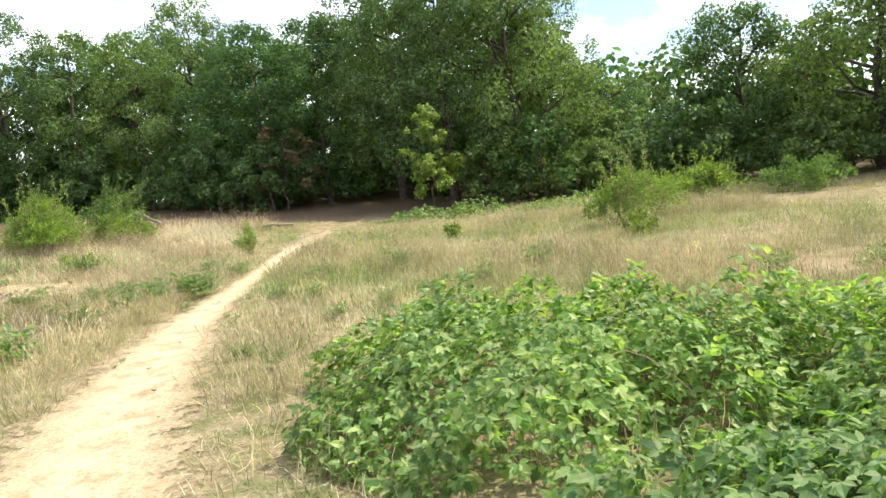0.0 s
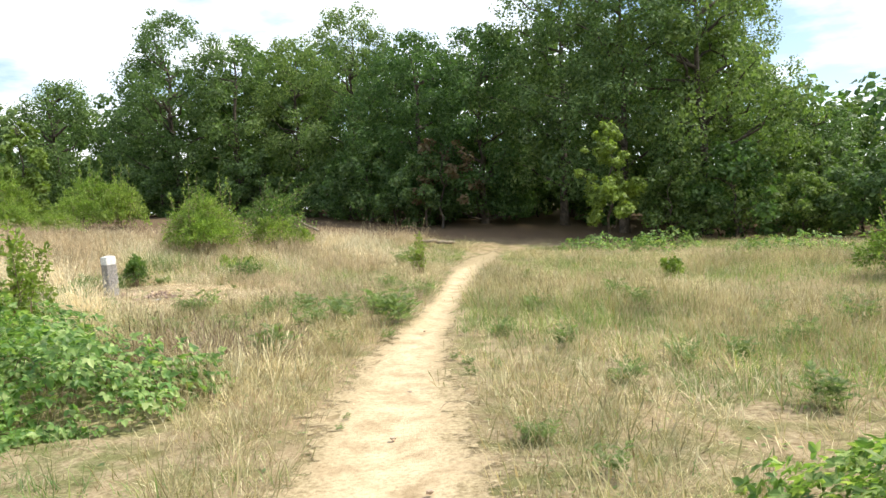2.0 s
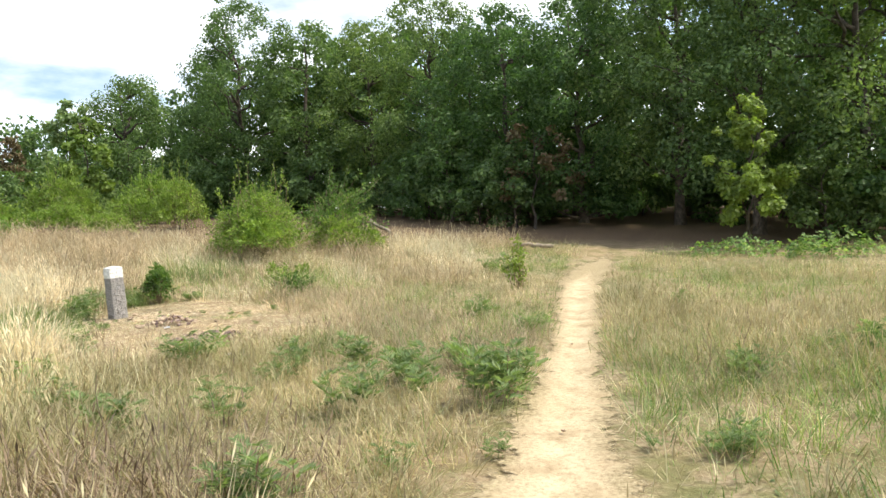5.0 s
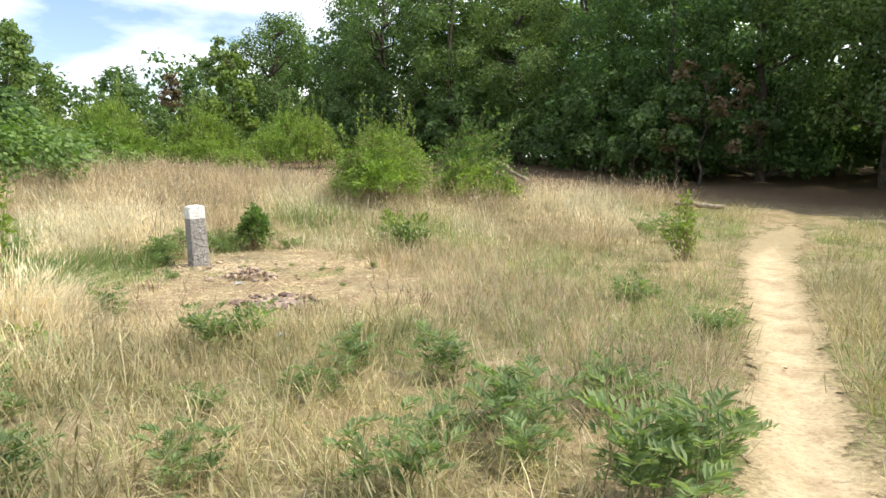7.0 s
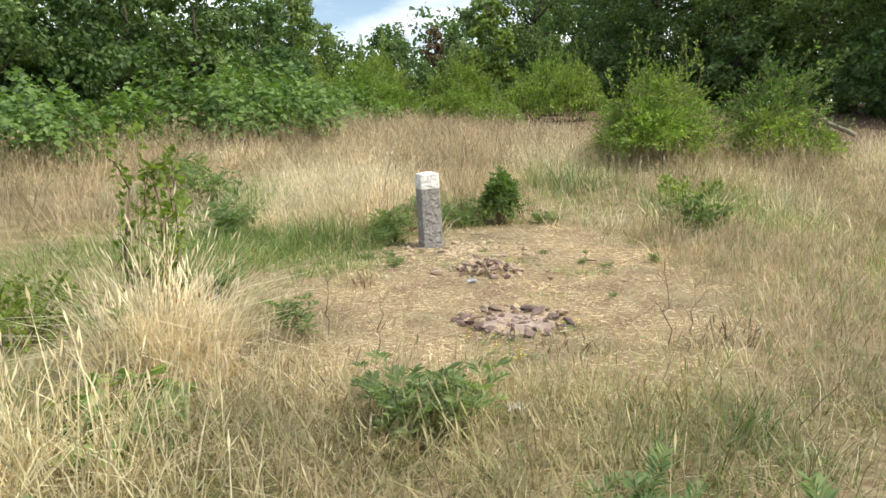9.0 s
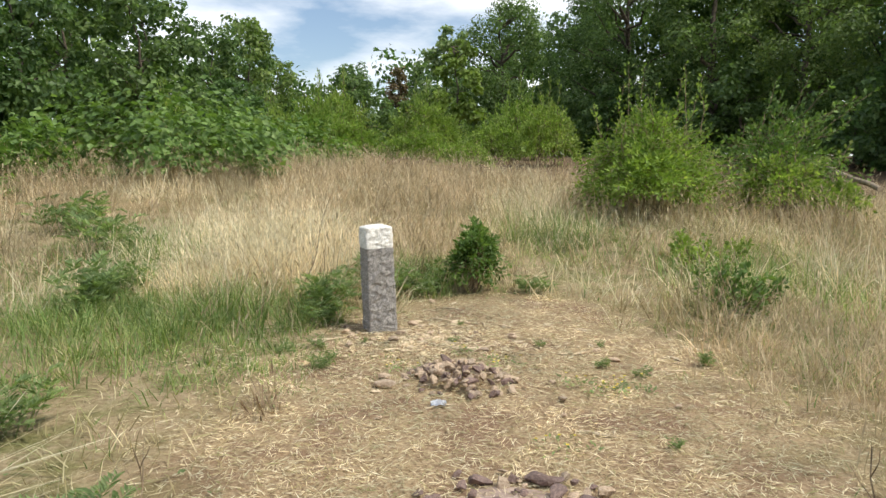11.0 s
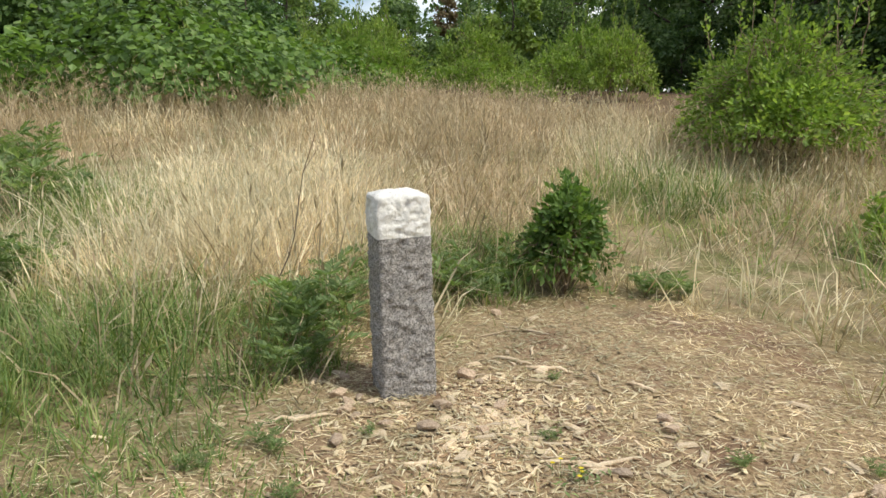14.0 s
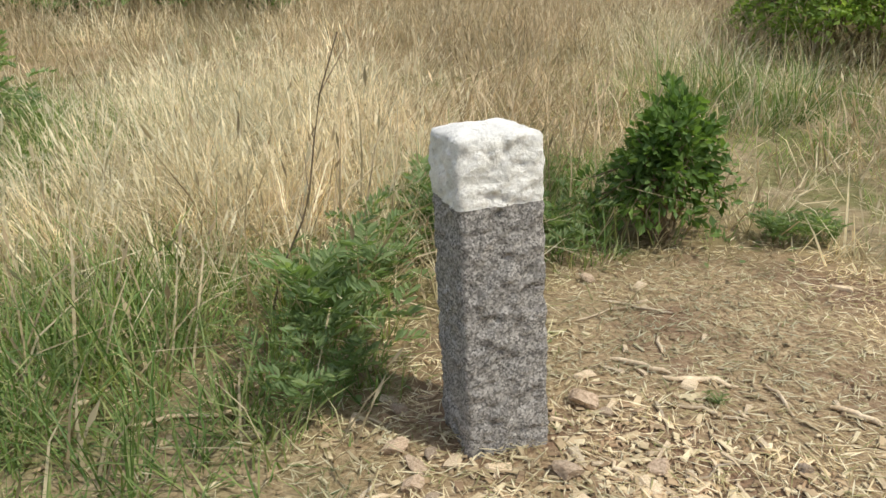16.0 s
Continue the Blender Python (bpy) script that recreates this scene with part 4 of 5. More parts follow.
tree("pale_tree", 36, 8.2, 2.6, 0.4, 4200, 0.30, M_TANSY, "grey-green willow far behind the field", -42.0, 47.5, trunk=0.1, clumps=45, group="")

# ---- shrubs, brambles and saplings ----
mound_shrub("shrub", 41, -14.35, 25.3, [(0, 0, 1.3, 2.35), (0.55, -0.75, 1.1, 1.45), (-0.75, 0.3, 0.95, 1.7)], 1150, 0.085, M_SHRUB, "bright green rounded shrub in the dry grass",
            [(0.22 * k - 0.95, 0.17 * ((k * 5) % 4) - 0.25, 1.5, 2.35 + 0.16 * ((k * 7) % 5) - 0.05 * abs(k - 4), 0.12 * ((k * 3) % 5 - 2), 0.05) for k in range(10)])
mound_shrub("shrub", 44, -12.35, 26.6, [(0, 0, 0.85, 1.25), (0.75, 0.5, 0.6, 0.8)], 420, 0.085, M_SHRUB, "lower green shrub beside the rounded one",
            [(0.2, 0, 1.0, 1.75, 0.1, 0), (0.7, 0.4, 0.8, 1.4, 0.25, 0.2)])
mound_shrub("shrub", 45, -12.9, 27.6, [(0, 0, 1.2, 2.2)], 300, 0.10, M_DARKSHRUB, "dark arching shrub with long leafy sprays behind the bright one",
            [(0.2, 0, 1.6, 2.45, 0.7, 0.2), (0.4, 0.2, 1.5, 2.2, 0.9, 0.3), (0.3, -0.2, 1.4, 2.0, 0.8, 0.2), (0.1, 0.1, 1.6, 2.65, 0.4, 0.1), (0.6, 0.3, 1.4, 2.35, 1.0, 0.3), (-0.3, 0, 1.6, 2.6, 0.2, 0.1), (0.5, 0, 1.2, 1.75, 0.8, 0.2)])
mound_shrub("shrub", 42, 4.55, 16.3, [(0, 0, 0.95, 1.6), (0.75, 0.4, 0.75, 1.3), (-0.5, -0.2, 0.6, 1.2)], 640, 0.06, M_SHRUB, "bushy green shrub on the open heath",
            [(0.1 * k - 0.5, 0.13 * ((k * 5) % 4) - 0.2, 1.0, 1.65 + 0.16 * ((k * 7) % 4), 0.08 * ((k * 3) % 5 - 2), 0.05) for k in range(11)])
mound_shrub("shrub", 46, 8.6, 22.8, [(0, 0, 1.2, 1.2), (-0.9, -0.4, 0.9, 0.9)], 480, 0.09, M_SHRUB, "green shrub before the wood",
            [(0.25 * k - 0.9, 0.1 * (k % 3), 0.8, 1.45 + 0.12 * ((k * 5) % 3), 0.1 * (k % 3 - 1), 0.0) for k in range(8)])
shrub("shrub", 47, 10.6, 20.4, 1.0, 1.6, 3600, 0.09, M_DARKSHRUB, "low dark green shrub before the wood", 26)
mound_shrub("shrub", 43, -12.68, 18.52, [(0, 0, 0.29, 0.62), (0.03, 0.04, 0.27, 0.70), (-0.03, -0.02, 0.22, 0.46)], 300, 0.055, M_DARKSHRUB, "small dark green leafy bush beside the stone post", per=12, belly=0.66, skirt=0.62)
shrub("sapling", 143, -12.70, 18.58, 1.16, 0.06, 50, 0.06, M_BROWNLEAF, "thin shoot with reddish young leaves above the bush", 2, "sapling", slim=0.7, low=0.6)
shrub("shrub", 48, -9.25, 10.7, 1.9, 0.42, 900, 0.085, M_PALE, "tall leafy bush among the brambles", 12, slim=0.75)
shrub("shrub", 49, -10.1, 19.4, 0.62, 0.5, 900, 0.065, M_DARKSHRUB, "small scrubby bush at the edge of the clearing", 20)
shrub("shrub", 50, -11.3, 21.4, 0.6, 0.55, 900, 0.07, M_SHRUB, "small scrubby bush in the dry grass", 20)
shrub("sapling", 53, -10.9, 12.9, 2.05, 0.36, 620, 0.065, M_PALE, "slender sapling with yellow-green leaves", 7, "sapling", slim=0.7)
shrub("sapling", 54, 4.1, 13.7, 0.52, 0.42, 700, 0.08, M_PALE, "small bright green leafy sapling", 14, "sapling", slim=0.8)
shrub("sapling", 55, 0.38, 17.3, 0.50, 0.35, 500, 0.08, M_PALE, "small bright green leafy sapling", 12, "sapling", slim=0.8)
shrub("sapling", 56, -5.55, 20.3, 1.0, 0.42, 520, 0.06, M_PALE, "small bright sapling growing near the footpath", 10, "sapling", slim=0.8)
shrub("shrub", 57, -11.1, 12.1, 0.5, 0.5, 700, 0.06, M_PALE, "yellow-green weedy bush in long grass", 18)
for k, (x, y, h, r) in enumerate(((-30.5, 30.0, 2.2, 1.9), (-28.0, 31.8, 1.6, 1.6), (-33, 28.5, 2.6, 1.8), (-26.2, 34.4, 2.1, 1.5), (-23.4, 34.0, 2.9, 1.4), (-35, 32, 3.6, 2.0), (-31.5, 35.5, 3.3, 1.9), (-20.6, 36.5, 1.8, 1.5),
                                   (-36, 25.5, 2.9, 1.9), (-27.5, 37.5, 3.4, 1.8), (-24.5, 30.8, 1.2, 1.2), (-38.5, 36, 4.2, 2.2))):
    if k == 0:
        hedge = mound_shrub("shrub", 58, x, y, [(0, 0, 1.35, 2.0), (0.9, 0.3, 0.95, 1.5), (-0.85, -0.3, 1.0, 1.6)], 620, 0.12, M_SHRUB, "green bushes growing along the field edge",
                            [(0.0, 0.1, 1.5, 2.5, 0.1, 0), (0.5, 0.2, 1.3, 2.2, 0.1, 0.1), (-0.5, 0.0, 1.3, 2.35, -0.1, 0)], "bushes behind the field")
    else:
        o = copy_thing(hedge, pose(x, y, float(land(x, y)), 0, 0, 61 * k))
        o.scale = (r / 1.9, r / 1.9, h / 2.2)
bramble(51, 1.02, 4.35, 2.0, 1.55, 0.78, 9000, 0.070, "dense green bramble mound beside the path", -14, 44, single=280)
bramble(59, 3.45, 3.2, 1.7, 1.5, 0.68, 5600, 0.070, "dense green bramble mound beside the path", 10, 26)
bramble(67, 2.1, 2.0, 1.6, 0.95, 0.5, 4600, 0.070, "low bramble runners at the foot of the mound", 5, 16)
bramble(52, -6.4, 7.2, 1.5, 1.3, 0.82, 3400, 0.08, "green brambles spreading among dry grass", 20, 30, single=180)
bramble(68, -7.9, 8.7, 1.3, 1.1, 0.8, 2600, 0.08, "green brambles spreading among dry grass", 60, 22)
bramble(60, -8.95, 12.0, 0.36, 0.32, 0.32, 90, 0.13, "small bramble with broad leaves", 0, 8, single=60)
bramble(61, -24.6, 20.2, 3.2, 2.2, 2.05, 5200, 0.17, "tall bank of brambles behind the field", 55, 30, mat=M_DARKSHRUB, shape=(LEAF_V, LEAF_F))
bramble(62, -27.5, 24.6, 3.0, 2.2, 1.7, 4400, 0.17, "tall bank of brambles behind the field", 35, 30, mat=M_DARKSHRUB, shape=(LEAF_V, LEAF_F))
bramble(63, -24.4, 14.6, 3.0, 2.2, 1.9, 4400, 0.17, "tall bank of brambles behind the field", 80, 30, mat=M_DARKSHRUB, shape=(LEAF_V, LEAF_F))
bramble(64, -0.8, 27.4, 1.6, 0.9, 0.55, 620, 0.10, "low brambles before the wood", 0, 16)
bramble(65, 1.2, 26.4, 1.1, 0.8, 0.75, 600, 0.10, "low brambles before the wood", 0, 14)
bramble(66, 4.2, 23.0, 1.8, 1.0, 0.6, 900, 0.10, "low brambles before the wood", 10, 16)

# ---- weeds ----
WEEDS = [tansy(71, -7.95, 13.08, 0.44, 0.30, 20), tansy(72, -4.99, 12.1, 0.44, 0.28, 12), tansy(73, -5.3, 11.45, 0.40, 0.25, 10), tansy(74, -4.2, 11.75, 0.54, 0.24, 14)]
WEED_SPOTS = [(-5.45, 16.6, 1, 0.9), (-4.5, 15.3, 0, 0.75), (-8.1, 13.3, 2, 0.6), (-6.63, 12.95, 3, 0.7), (-2.15, 13.0, 0, 0.9), (-6.24, 11.1, 2, 0.9), (-5.42, 16.2, 3, 0.7), (-6.87, 11.85, 2, 0.6), (-6.5, 12.4, 1, 0.8),
              (-5.4, 12.0, 1, 0.8), (-5.2, 12.55, 3, 0.8), (-4.15, 12.25, 3, 0.9), (-2.54, 10.9, 0, 0.75), (-3.95, 10.6, 2, 0.45), (-0.64, 12.8, 3, 0.9), (-4.5, 10.2, 2, 0.6), (-5.0, 9.5, 3, 0.9), (-2.9, 9.4, 2, 0.3), (-2.72, 9.2, 0, 0.3),
              (-2.4, 9.0, 2, 0.35), (-2.62, 8.75, 1, 0.3), (-1.72, 9.95, 3, 0.7), (0.69, 10.05, 0, 1.0), (1.73, 11.3, 0, 1.1), (-0.05, 9.2, 3, 0.7), (-0.78, 13.5, 1, 0.9), (-1.9, 6.7, 0, 0.6), (-1.42, 6.1, 2, 0.7), (2.0, 12.7, 1, 0.9),
              (0.84, 11.7, 1, 1.0), (-0.93, 13.9, 3, 1.0), (4.1, 7.8, 3, 0.9), (5.1, 7.5, 0, 1.1), (-1.4, 14.0, 1, 0.8), (-6.0, 13.1, 3, 0.8), (-4.7, 13.1, 0, 0.9), (-12.75, 16.62, 3, 1.0), (-12.5, 16.35, 1, 0.8), (-13.2, 16.9, 0, 1.1),
              (-13.35, 17.5, 3, 0.95), (-12.95, 17.95, 0, 0.95), (-13.5, 18.7, 2, 0.75), (-12.05, 19.1, 1, 0.5), (-11.5, 15.75, 2, 0.25), (-11.9, 15.6, 1, 0.25), (-10.3, 17.45, 1, 0.16),
              (-17.6, 16.4, 0, 1.9), (-15.1, 15.6, 0, 1.2), (-19.3, 16.4, 0, 1.8), (-14.4, 15.0, 3, 1.2), (-14.8, 15.4, 1, 1.1), (-9.8, 13.45, 3, 0.7), (-8.9, 16.0, 1, 0.2), (-3.35, 6.9, 2, 0.16), (-3.4, 7.2, 1, 0.14), (-6.9, 10.6, 3, 0.8), (-7.9, 11.2, 1, 0.8), (-10.2, 12.4, 3, 0.9), (-11.5, 13.6, 0, 0.9), (-6.3, 22.8, 3, 1.2), (-6.9, 23.6, 1, 1.2), (-2.6, 17.5, 3, 0.7), (-10.64, 17.13, 1, 0.2), (-9.99, 16.99, 0, 0.2), (-9.66, 16.97, 1, 0.24), (-11.38, 15.57, 0, 0.28), (-11.87, 15.88, 1, 0.3), (-12.2, 18.95, 0, 0.6), (-11.64, 17.26, 2, 0.16), (-11.24, 16.76, 1, 0.16), (-11.73, 16.24, 2, 0.16), (-9.5, 17.6, 3, 0.25), (-3.0, 10.9, 2, 0.4), (-1.2, 8.4, 0, 0.7), (0.2, 7.6, 3, 0.8), (-0.6, 9.0, 1, 0.8)]
for k, (x, y, kind, s) in enumerate(WEED_SPOTS):
    s *= 0.86 if x < -3 else 0.72
    copy_thing(WEEDS[kind], pose(x, y, float(land(x, y)), 0, 0, 71 * k)).scale = (s, s, s)


def dead_stalk(seed, x, y, height, tilt=0.1):
    """A thin dead stem with a few side twigs."""
    rng = np.random.default_rng(seed)
    e = base("dead_stalk", x, y, "thin dead brown stalk standing in the grass", "stalk", "dead stalks", rng.uniform(0, 360))
    p = bent(rng, (0, 0, -0.02), (tilt * height, 0, height), 0.02, 8)
    part("stem", *tube(p, np.linspace(0.005, 0.002, 8), 5), M_TWIG, e)
    for k in range(5):
        q = p[3 + k % 4]
        a = rng.uniform(0, 6.28)
        part("twig", *tube(bent(rng, q, q + np.array((math.cos(a), math.sin(a), 1.6)) * 0.06 * rng.uniform(0.6, 1.6), 0.004, 4), np.linspace(0.0025, 0.001, 4), 4), M_TWIG, e)


for k, (x, y, h) in enumerate(((-7.75, 15.0, 0.62), (-7.7, 15.1, 0.5), (-4.4, 11.6, 0.65), (-4.1, 11.9, 0.6), (-4.7, 12.2, 0.55), (-5.5, 12.3, 0.5), (-9.6, 13.6, 0.5), (-8.9, 13.5, 0.45), (-6.4, 13.6, 0.5), (-5.2, 9.2, 0.7), (-5.6, 9.0, 0.7),
                               (-5.9, 9.5, 0.75), (-6.1, 9.1, 0.65), (-6.9, 12.3, 0.5), (-2.6, 12.4, 0.6), (-2.2, 13.4, 0.6))):
    dead_stalk(200 + k, x, y, h)
dead_stalk(230, -13.15, 16.5, 1.15, 0.5)


def flowers(seed, x, y, r, count):
    """A patch of small yellow flowers on short stems with little leaves."""
    rng = np.random.default_rng(seed)
    e = base("yellow_flower_patch", x, y, "little yellow flowers growing low in the clearing", "flower", "yellow flowers")
    a, d = rng.uniform(0, 6.28, count), r * np.sqrt(rng.uniform(0, 1, count))
    for k in range(count):
        foot = np.array((d[k] * math.cos(a[k]), d[k] * math.sin(a[k]), -0.01))
        head = foot + (rng.normal(0, 0.012), rng.normal(0, 0.012), rng.uniform(0.05, 0.11))
        stem = part("stem", *tube(np.array((foot, (foot + head) / 2, head)), (0.0012, 0.001, 0.001), 4), M_TANSY, e)
        ang = np.linspace(0, 2 * math.pi, 5, endpoint=False)
        out = np.stack([np.cos(ang), np.sin(ang), 0.25 + 0 * ang], -1)
        part("blossom", *strew(RHOMB_V, RHOMB_F, np.repeat(head[None], 5, 0), out, np.tile((0, 0, 1.0), (5, 1)), np.tile((0.011, 0.010, 0.01), (5, 1))), M_YELLOW, stem)
    n = count * 7
    b, q = rng.uniform(0, 6.28, n), 1.2 * r * np.sqrt(rng.uniform(0, 1, n))
    pos = np.stack([q * np.cos(b), q * np.sin(b), rng.uniform(0.005, 0.04, n)], -1)
    out = np.stack([np.cos(3 * b), np.sin(3 * b), 0.5 + 0 * b], -1)
    part("foliage", *strew(LEAF_V, LEAF_F, pos, out, np.tile((0, 0, 1.0), (n, 1)), np.tile((0.035, 0.014, 0.03), (n, 1))), M_TANSY, e)


for k, (x, y, r, n) in enumerate(((-9.55, 16.63, 0.14, 9), (-8.35, 14.15, 0.18, 14), (-8.55, 15.0, 0.12, 8), (-10.54, 16.54, 0.16, 8), (-10.96, 16.58, 0.10, 5), (-10.93, 15.94, 0.12, 5), (-9.7, 16.52, 0.14, 7), (-8.75, 14.35, 0.2, 12), (-9.3, 15.6, 0.15, 5), (-9.9, 16.5, 0.1, 4))):
    flowers(300 + k, x, y, r, n)

# ---- stones, chips and small finds ----


def stone_mesh(seed, mat, rough=0.32):
    """An angular broken stone about one metre across, to be scaled."""
    rng = np.random.default_rng(seed)
    bm = bmesh.new()
    bmesh.ops.create_icosphere(bm, subdivisions=2, radius=0.5)
    cuts = [(unit(rng.normal(0, 1, 3)), rng.uniform(0.17, 0.38)) for _ in range(9)]
    for v in bm.verts:
        p = np.array(v.co)
        for n, d in cuts:
            over = p @ n - d
            if over > 0:
                p = p - n * over
        p = p + rng.normal(0, 0.012, 3)
        v.co = p * (1.0, 0.8, 0.62)
    me = bpy.data.meshes.new("stone")
    bm.to_mesh(me)
    bm.free()
    me.materials.append(mat)
    return me


STONES, BURNT = [stone_mesh(k, M_STONE) for k in range(8)], [stone_mesh(20 + k, M_BURNT) for k in range(6)]


def lay(name, me, parent, x, y, z, size, rng, flat=0.5):
    ob = new(name, me)
    if parent:
        ob.parent = parent
    ob.matrix_basis = pose(x, y, z, rng.normal(0, 25 * flat), rng.normal(0, 25 * flat), rng.uniform(0, 360)) @ Matrix.Diagonal((size * rng.uniform(0.8, 1.3), size, size * rng.uniform(0.7, 1.1), 1))
    return ob


def stone_heap():
    rng = np.random.default_rng(5)
    e = base("stone_heap", -10.46, 16.03, "low heap of broken reddish-grey stones on bare soil", "stone heap")
    for k in range(150):
        a, r = rng.uniform(0, 6.28), 0.40 * math.sqrt(rng.uniform(0, 1)) ** 1.2
        z = 0.015 + 0.13 * max(0, 1 - (r / 0.34) ** 2) * rng.uniform(0.5, 1)
        lay("stone", STONES[k % 8] if k % 3 else BURNT[k % 6], e, r * math.cos(a), 0.9 * r * math.sin(a), z, rng.uniform(0.045, 0.115), rng, 1.0)


def fire_ring():
    rng = np.random.default_rng(6)
    e = base("fire_ring", -9.0, 14.86, "ring of sooty stones round pale ash", "fire ring")
    ang = np.linspace(0, 2 * math.pi, 28, endpoint=False)
    v = [(0, 0, 0.022)] + [(r * math.cos(t) * (1 + 0.12 * math.sin(3 * t)), r * math.sin(t), h) for r, h in ((0.13, 0.025), (0.27, 0.012), (0.34, -0.01)) for t in ang]
    f = [(0, 1 + i, 1 + (i + 1) % 28) for i in range(28)]
    for k in range(2):
        for i in range(28):
            a, b = 1 + 28 * k + i, 1 + 28 * k + (i + 1) % 28
            f += [(a, a + 28, b + 28), (a, b + 28, b)]
    part("ash", np.array(v), np.array(f), M_ASH, e, "pale grey ash bed", True)
    for k in range(24):
        t = k / 24 * 6.28 + rng.normal(0, 0.08)
        r = 0.33 + rng.normal(0, 0.05)
        lay("stone", BURNT[k % 6] if k % 5 else STONES[k % 8], e, r * math.cos(t), r * math.sin(t), 0.03, rng.uniform(0.07, 0.14), rng, 1.1)
    for k in range(95):
        t, r = rng.uniform(0, 6.28), rng.uniform(0.03, 0.46)
        lay("stone", (BURNT + STONES)[k % 14], e, r * math.cos(t), r * math.sin(t), 0.022, rng.uniform(0.025, 0.085), rng, 0.6)


M_ASH = plain_material("wood_ash", [(0.3, (0.30, 0.215, 0.185)), (0.7, (0.50, 0.41, 0.36))], 8, 0.95, 0.6, 0.01, 50)
stone_heap()
fire_ring()
rng = np.random.default_rng(9)
LOOSE = [(-10.69, 15.6, 0.16), (-10.0, 16.44, 0.09), (-11.91, 16.95, 0.13), (-10.24, 17.3, 0.10), (-11.05, 17.25, 0.09), (-11.72, 16.62, 0.11), (-12.04, 16.35, 0.08), (-11.76, 16.1, 0.10), (-11.57, 16.83, 0.10), (-10.97, 17.18, 0.09), (-11.98, 16.28, 0.09), (-12.56, 17.8, 0.11), (-10.83, 15.72, 0.12), (-9.75, 16.2, 0.10), (-10.02, 17.2, 0.10), (-11.6, 16.45, 0.11), (-11.75, 16.35, 0.08), (-11.45, 16.6, 0.08),
         (-12.15, 16.35, 0.10), (-12.05, 16.42, 0.07), (-11.85, 16.95, 0.07), (-11.3, 17.1, 0.07), (-10.9, 16.75, 0.09), (-9.6, 16.0, 0.06), (-9.2, 16.6, 0.07), (-12.3, 16.5, 0.08), (-11.9, 16.3, 0.06), (-10.3, 15.2, 0.06), (-2.9, 6.7, 0.07),
         (-2.45, 5.75, 0.08), (-3.1, 8.1, 0.05), (-3.6, 11.2, 0.05), (-3.9, 14.4, 0.06), (-2.1, 5.0, 0.05)]
for k, (x, y, s) in enumerate(LOOSE):
    ob = lay("stone", STONES[k % 8], None, x, y, float(land(x, y)) + 0.18 * s, s, rng, 0.3)
    tagged(ob, "loose broken stone lying on the bare soil", "stone", "loose stones")


def chips():
    """Splinters and wood chips strewn round the foot of the post."""
    rng = np.random.default_rng(12)
    n = 4000
    a, r = rng.uniform(0, 6.28, n), np.abs(rng.normal(0, 0.85, n))
    x, y = -11.5 + r * np.cos(a), 16.65 + 0.9 * r * np.sin(a)
    tv = np.array([(-0.5, -0.5, 0), (0.5, -0.35, 0), (0.45, 0.4, 0), (-0.5, 0.5, 0), (-0.45, -0.4, 1), (0.42, -0.28, 1), (0.4, 0.3, 1), (-0.42, 0.42, 1)], float)
    tf = np.array([(4, 5, 6), (4, 6, 7), (0, 1, 5), (0, 5, 4), (1, 2, 6), (1, 6, 5), (2, 3, 7), (2, 7, 6), (3, 0, 4), (3, 4, 7)])
    b = rng.uniform(0, 6.28, n)
    long = 0.014 + 0.05 * rng.uniform(0, 1, n) ** 3
    ahead = np.stack([np.cos(b), np.sin(b), rng.normal(0, 0.2, n)], -1)
    up = unit(np.stack([rng.normal(0, 0.3, n), rng.normal(0, 0.3, n), np.ones(n)], -1))
    ob = part("wood_chips", *strew(tv, tf, np.stack([x, y, land(x, y) + 0.006], -1), ahead, up, np.stack([long, long * rng.uniform(0.15, 0.6, n), 0.004 + 0 * long], -1)), M_CHIPS, None, "pale splinters and wood chips strewn over the soil")
    tagged(ob, "", "wood chips", "", "stuff")


CHIP_V = np.array([(-0.5, -0.2, 0), (0.5, -0.14, 0), (0.44, 0.16, 0), (-0.5, 0.2, 0), (-0.44, -0.15, 0.12), (0.40, -0.10, 0.10), (0.36, 0.12, 0.13), (-0.40, 0.16, 0.11)], float)
CHIP_F = np.array([(4, 5, 6), (4, 6, 7), (0, 1, 5), (0, 5, 4), (1, 2, 6), (1, 6, 5), (2, 3, 7), (2, 7, 6), (3, 0, 4), (3, 4, 7), (0, 3, 2), (0, 2, 1)])


def large_chips():
    """The larger pieces among the wood chips."""
    rng = np.random.default_rng(77)
    shapes = [mesh_from("wood_chip", CHIP_V * (1, w, 1), CHIP_F, M_CHIP) for w in (0.4, 0.6, 0.9, 1.4)]
    for k in range(140):
        a, r = rng.uniform(0, 6.28), abs(rng.normal(0, 0.75))
        x, y = -11.45 + r * math.cos(a), 16.75 + r * math.sin(a)
        if math.hypot(x + 12.036, y - 16.648) < 0.2:
            continue
        ob = new("wood_chip", shapes[k % 4])
        s = rng.uniform(0.03, 0.10)
        ob.matrix_basis = pose(x, y, float(land(x, y)) + 0.004, rng.normal(0, 6), rng.normal(0, 6), rng.uniform(0, 360)) @ Matrix.Diagonal((s, s, s, 1))
        tagged(ob, "pale split wood chip lying on the soil", "wood chip", "larger wood chips")


large_chips()
M_CHIPS = leaf_material("splintered_wood", [(0.33, 0.22, 0.145), (0.50, 0.38, 0.26), (0.74, 0.63, 0.47), (0.29, 0.19, 0.13), (0.60, 0.48, 0.34)], 0.0, 0.8, glow=(1.05, 1.0, 0.8))
chips()


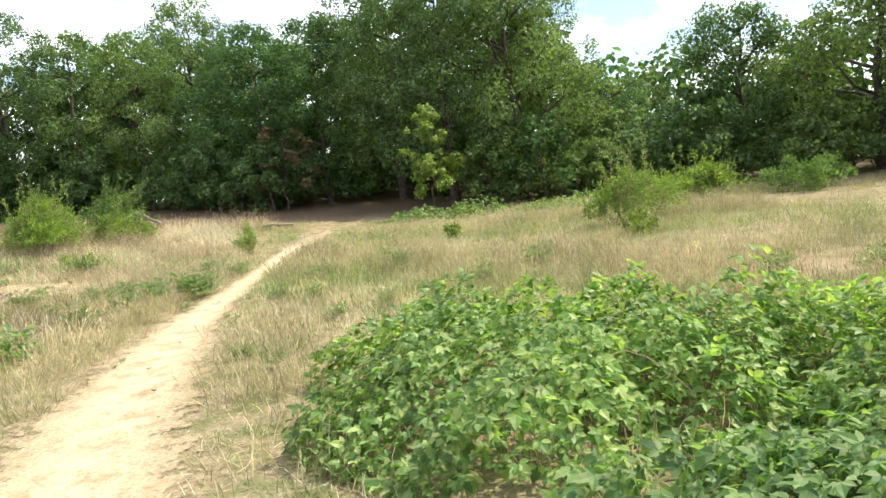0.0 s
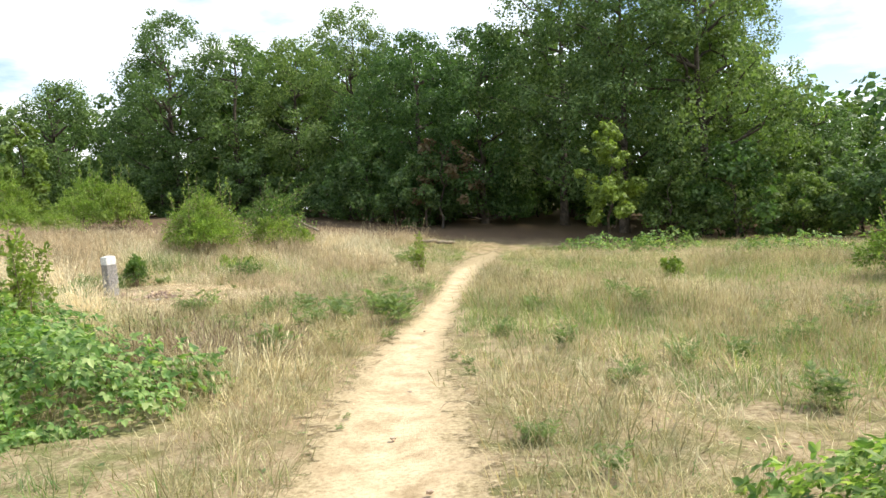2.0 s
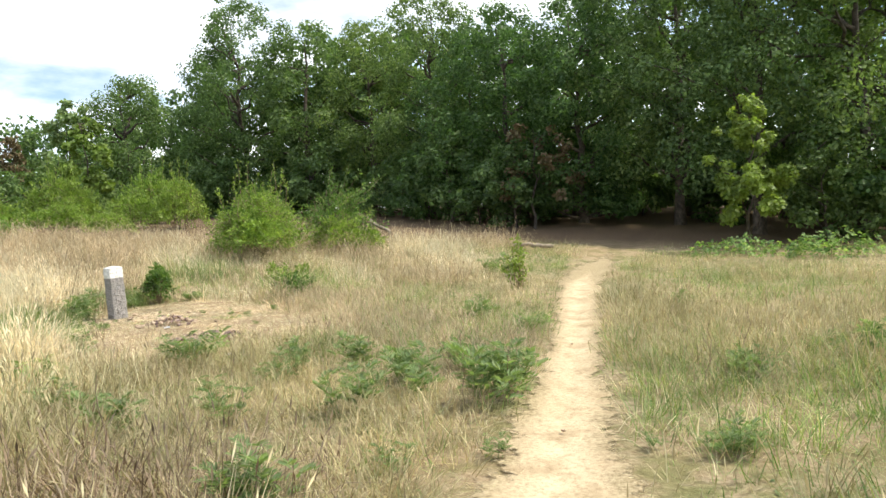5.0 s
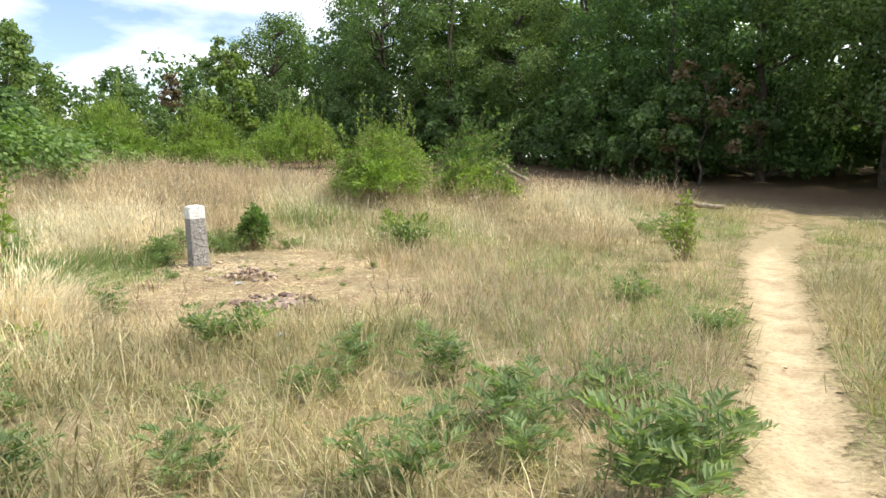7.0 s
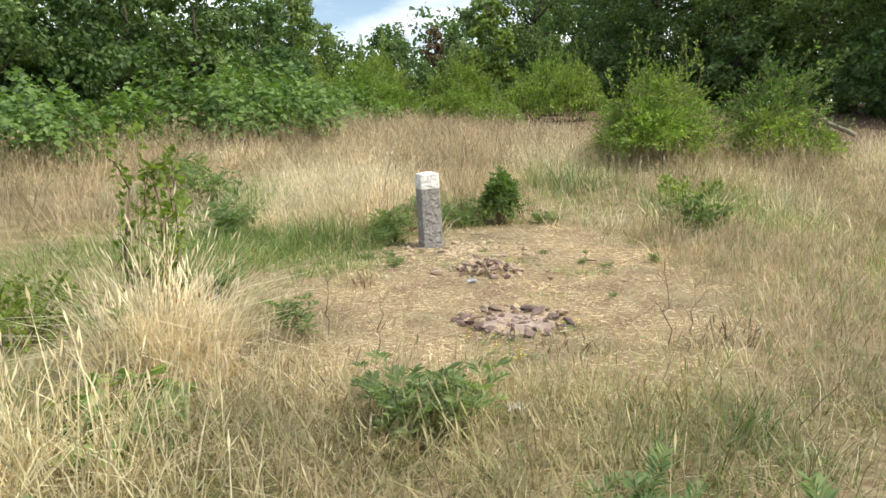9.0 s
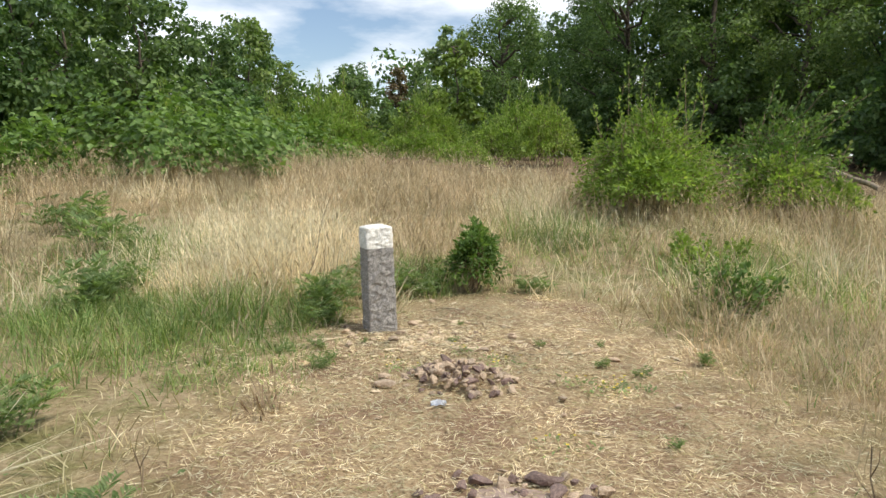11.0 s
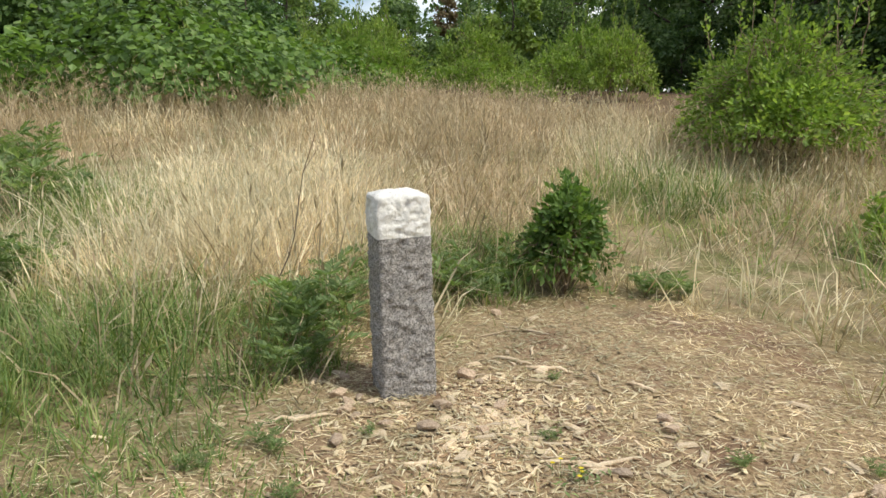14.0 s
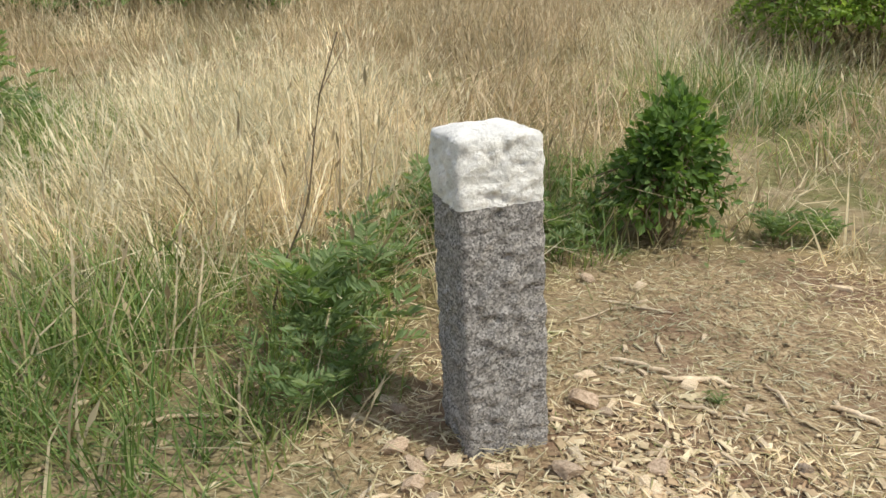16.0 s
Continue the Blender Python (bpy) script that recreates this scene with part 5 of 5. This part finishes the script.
def stick(seed, x, y, turn, long, thick, mat, label):
    rng = np.random.default_rng(seed)
    p = bent(rng, (-long / 2, 0, 0), (long / 2, 0, 0.006), 0.05 * long, 7)
    p[:, 2] = np.abs(p[:, 2]) * 0.4 + thick * 0.8
    ob = part("stick", *tube(p, thick * np.array((0.55, 0.9, 1, 1.05, 0.95, 0.8, 0.3)), 6), mat, None, label, True)
    ob.matrix_basis = pose(x, y, float(land(x, y)), 0, 0, turn)
    tagged(ob, "", "stick", "loose sticks")


STICKS = [(-11.13, 16.67, 40, 0.24), (-11.0, 16.71, 35, 0.36), (-12.04, 16.1, 62, 0.32), (-11.45, 16.95, 75, 0.26), (-11.62, 17.2, 20, 0.22), (-11.75, 17.35, 30, 0.24), (-12.3, 17.6, 75, 0.34), (-12.25, 17.72, 20, 0.3), (-11.95, 17.3, 15, 0.22), (-11.6, 17.05, 100, 0.16), (-11.52, 17.43, 140, 0.2), (-10.98, 16.78, 65, 0.3), (-10.9, 16.7, 60, 0.4), (-12.05, 16.15, 85, 0.2),
          (-9.75, 17.6, 160, 0.14), (-9.45, 17.2, 120, 0.16), (-9.6, 17.3, 40, 0.2), (-10.3, 17.2, 80, 0.2), (-11.3, 16.4, 20, 0.18), (-11.1, 16.5, 110, 0.15), (-11.4, 16.25, 50, 0.14), (-11.9, 17.05, 60, 0.16), (-12.0, 17.5, 130, 0.14),
          (-11.3, 17.5, 5, 0.18), (-10.6, 16.9, 35, 0.16), (-10.2, 15.6, 70, 0.2), (-9.3, 15.9, 15, 0.22), (-11.0, 17.3, 150, 0.2), (-11.65, 16.75, 170, 0.12), (-4.2, 13.1, 95, 0.5), (-2.7, 7.6, 80, 0.25), (-12.7, 16.0, 60, 0.4)]
for k, (x, y, a, long) in enumerate(STICKS):
    stick(400 + k, x, y, a, long, 0.004 + 0.003 * (k % 3), M_CHIP if k % 3 else M_DEADWOOD, "pale splintered stick lying on the soil" if k % 3 else "weathered grey stick lying on the soil")


def log(name, seed, a, b, r, label, mat):
    rng = np.random.default_rng(seed)
    a, b = np.array(a), np.array(b)
    p = bent(rng, a, b, 0.03, 9)
    v, q = tube(p, r * np.array((0.9, 1, 0.98, 1.03, 0.95, 0.9, 0.92, 0.85, 0.8)) , 12)
    e = base(name, float(a[0]), float(a[1]), label, "log", z=0.0)
    part("bark", v - (a[0], a[1], 0), q, mat, e, "", True)
    for k, c in ((0, p[0]), (8, p[-1])):
        ring = v[12 * k:12 * k + 12] - (a[0], a[1], 0)
        cc = c - (a[0], a[1], 0)
        part("cut_end", np.concatenate([ring, cc[None]]), np.array([(i, (i + 1) % 12, 12) for i in range(12)]), M_CHIP, e, "pale sawn end")
    return e


def on(x, y, h):
    return (x, y, float(land(x, y)) + h)


log("fallen_log", 91, on(-6.0, 28.4, 0.14), on(-7.2, 28.15, 0.17), 0.065, "weathered grey log lying beside the path", M_DEADWOOD)
log("fallen_branch", 92, on(-13.6, 31.2, 0.85), on(-11.0, 27.6, 0.55), 0.06, "pale fallen branch lying in the dry grass", M_DEADWOOD)


def foil():
    """A crumpled scrap of silver foil."""
    rng = np.random.default_rng(15)
    n = 9
    g = np.stack(np.meshgrid(np.linspace(-1, 1, n), np.linspace(-1, 1, n)), -1).reshape(-1, 2)
    v = np.column_stack([g * 0.045 + rng.normal(0, 0.005, g.shape), 0.022 - 0.014 * (g ** 2).sum(1) / 2 + np.abs(rng.normal(0, 0.010, len(g)))])
    i, j = np.meshgrid(np.arange(n - 1), np.arange(n - 1), indexing="ij")
    q = np.stack([i * n + j, i * n + j + 1, (i + 1) * n + j + 1, (i + 1) * n + j], -1).reshape(-1, 4)
    m, nn, l, b, out = shader("crumpled_foil")
    l.new(ramp(nn, l, tex(nn, l, 60, 3), [(0.3, (0.55, 0.55, 0.57)), (0.7, (0.85, 0.85, 0.87))]), b.inputs["Base Color"])
    b.inputs["Metallic"].default_value, b.inputs["Roughness"].default_value = 0.85, 0.35
    for x, y in ((-10.22, 15.6), (-7.82, 13.6)):
        ob = part("foil_scrap", v, q, m, None, "crumpled scrap of silvery foil on the soil")
        ob.matrix_basis = pose(x, y, float(land(x, y)), 0, 0, 40 * x)
        tagged(ob, "", "litter")


foil()
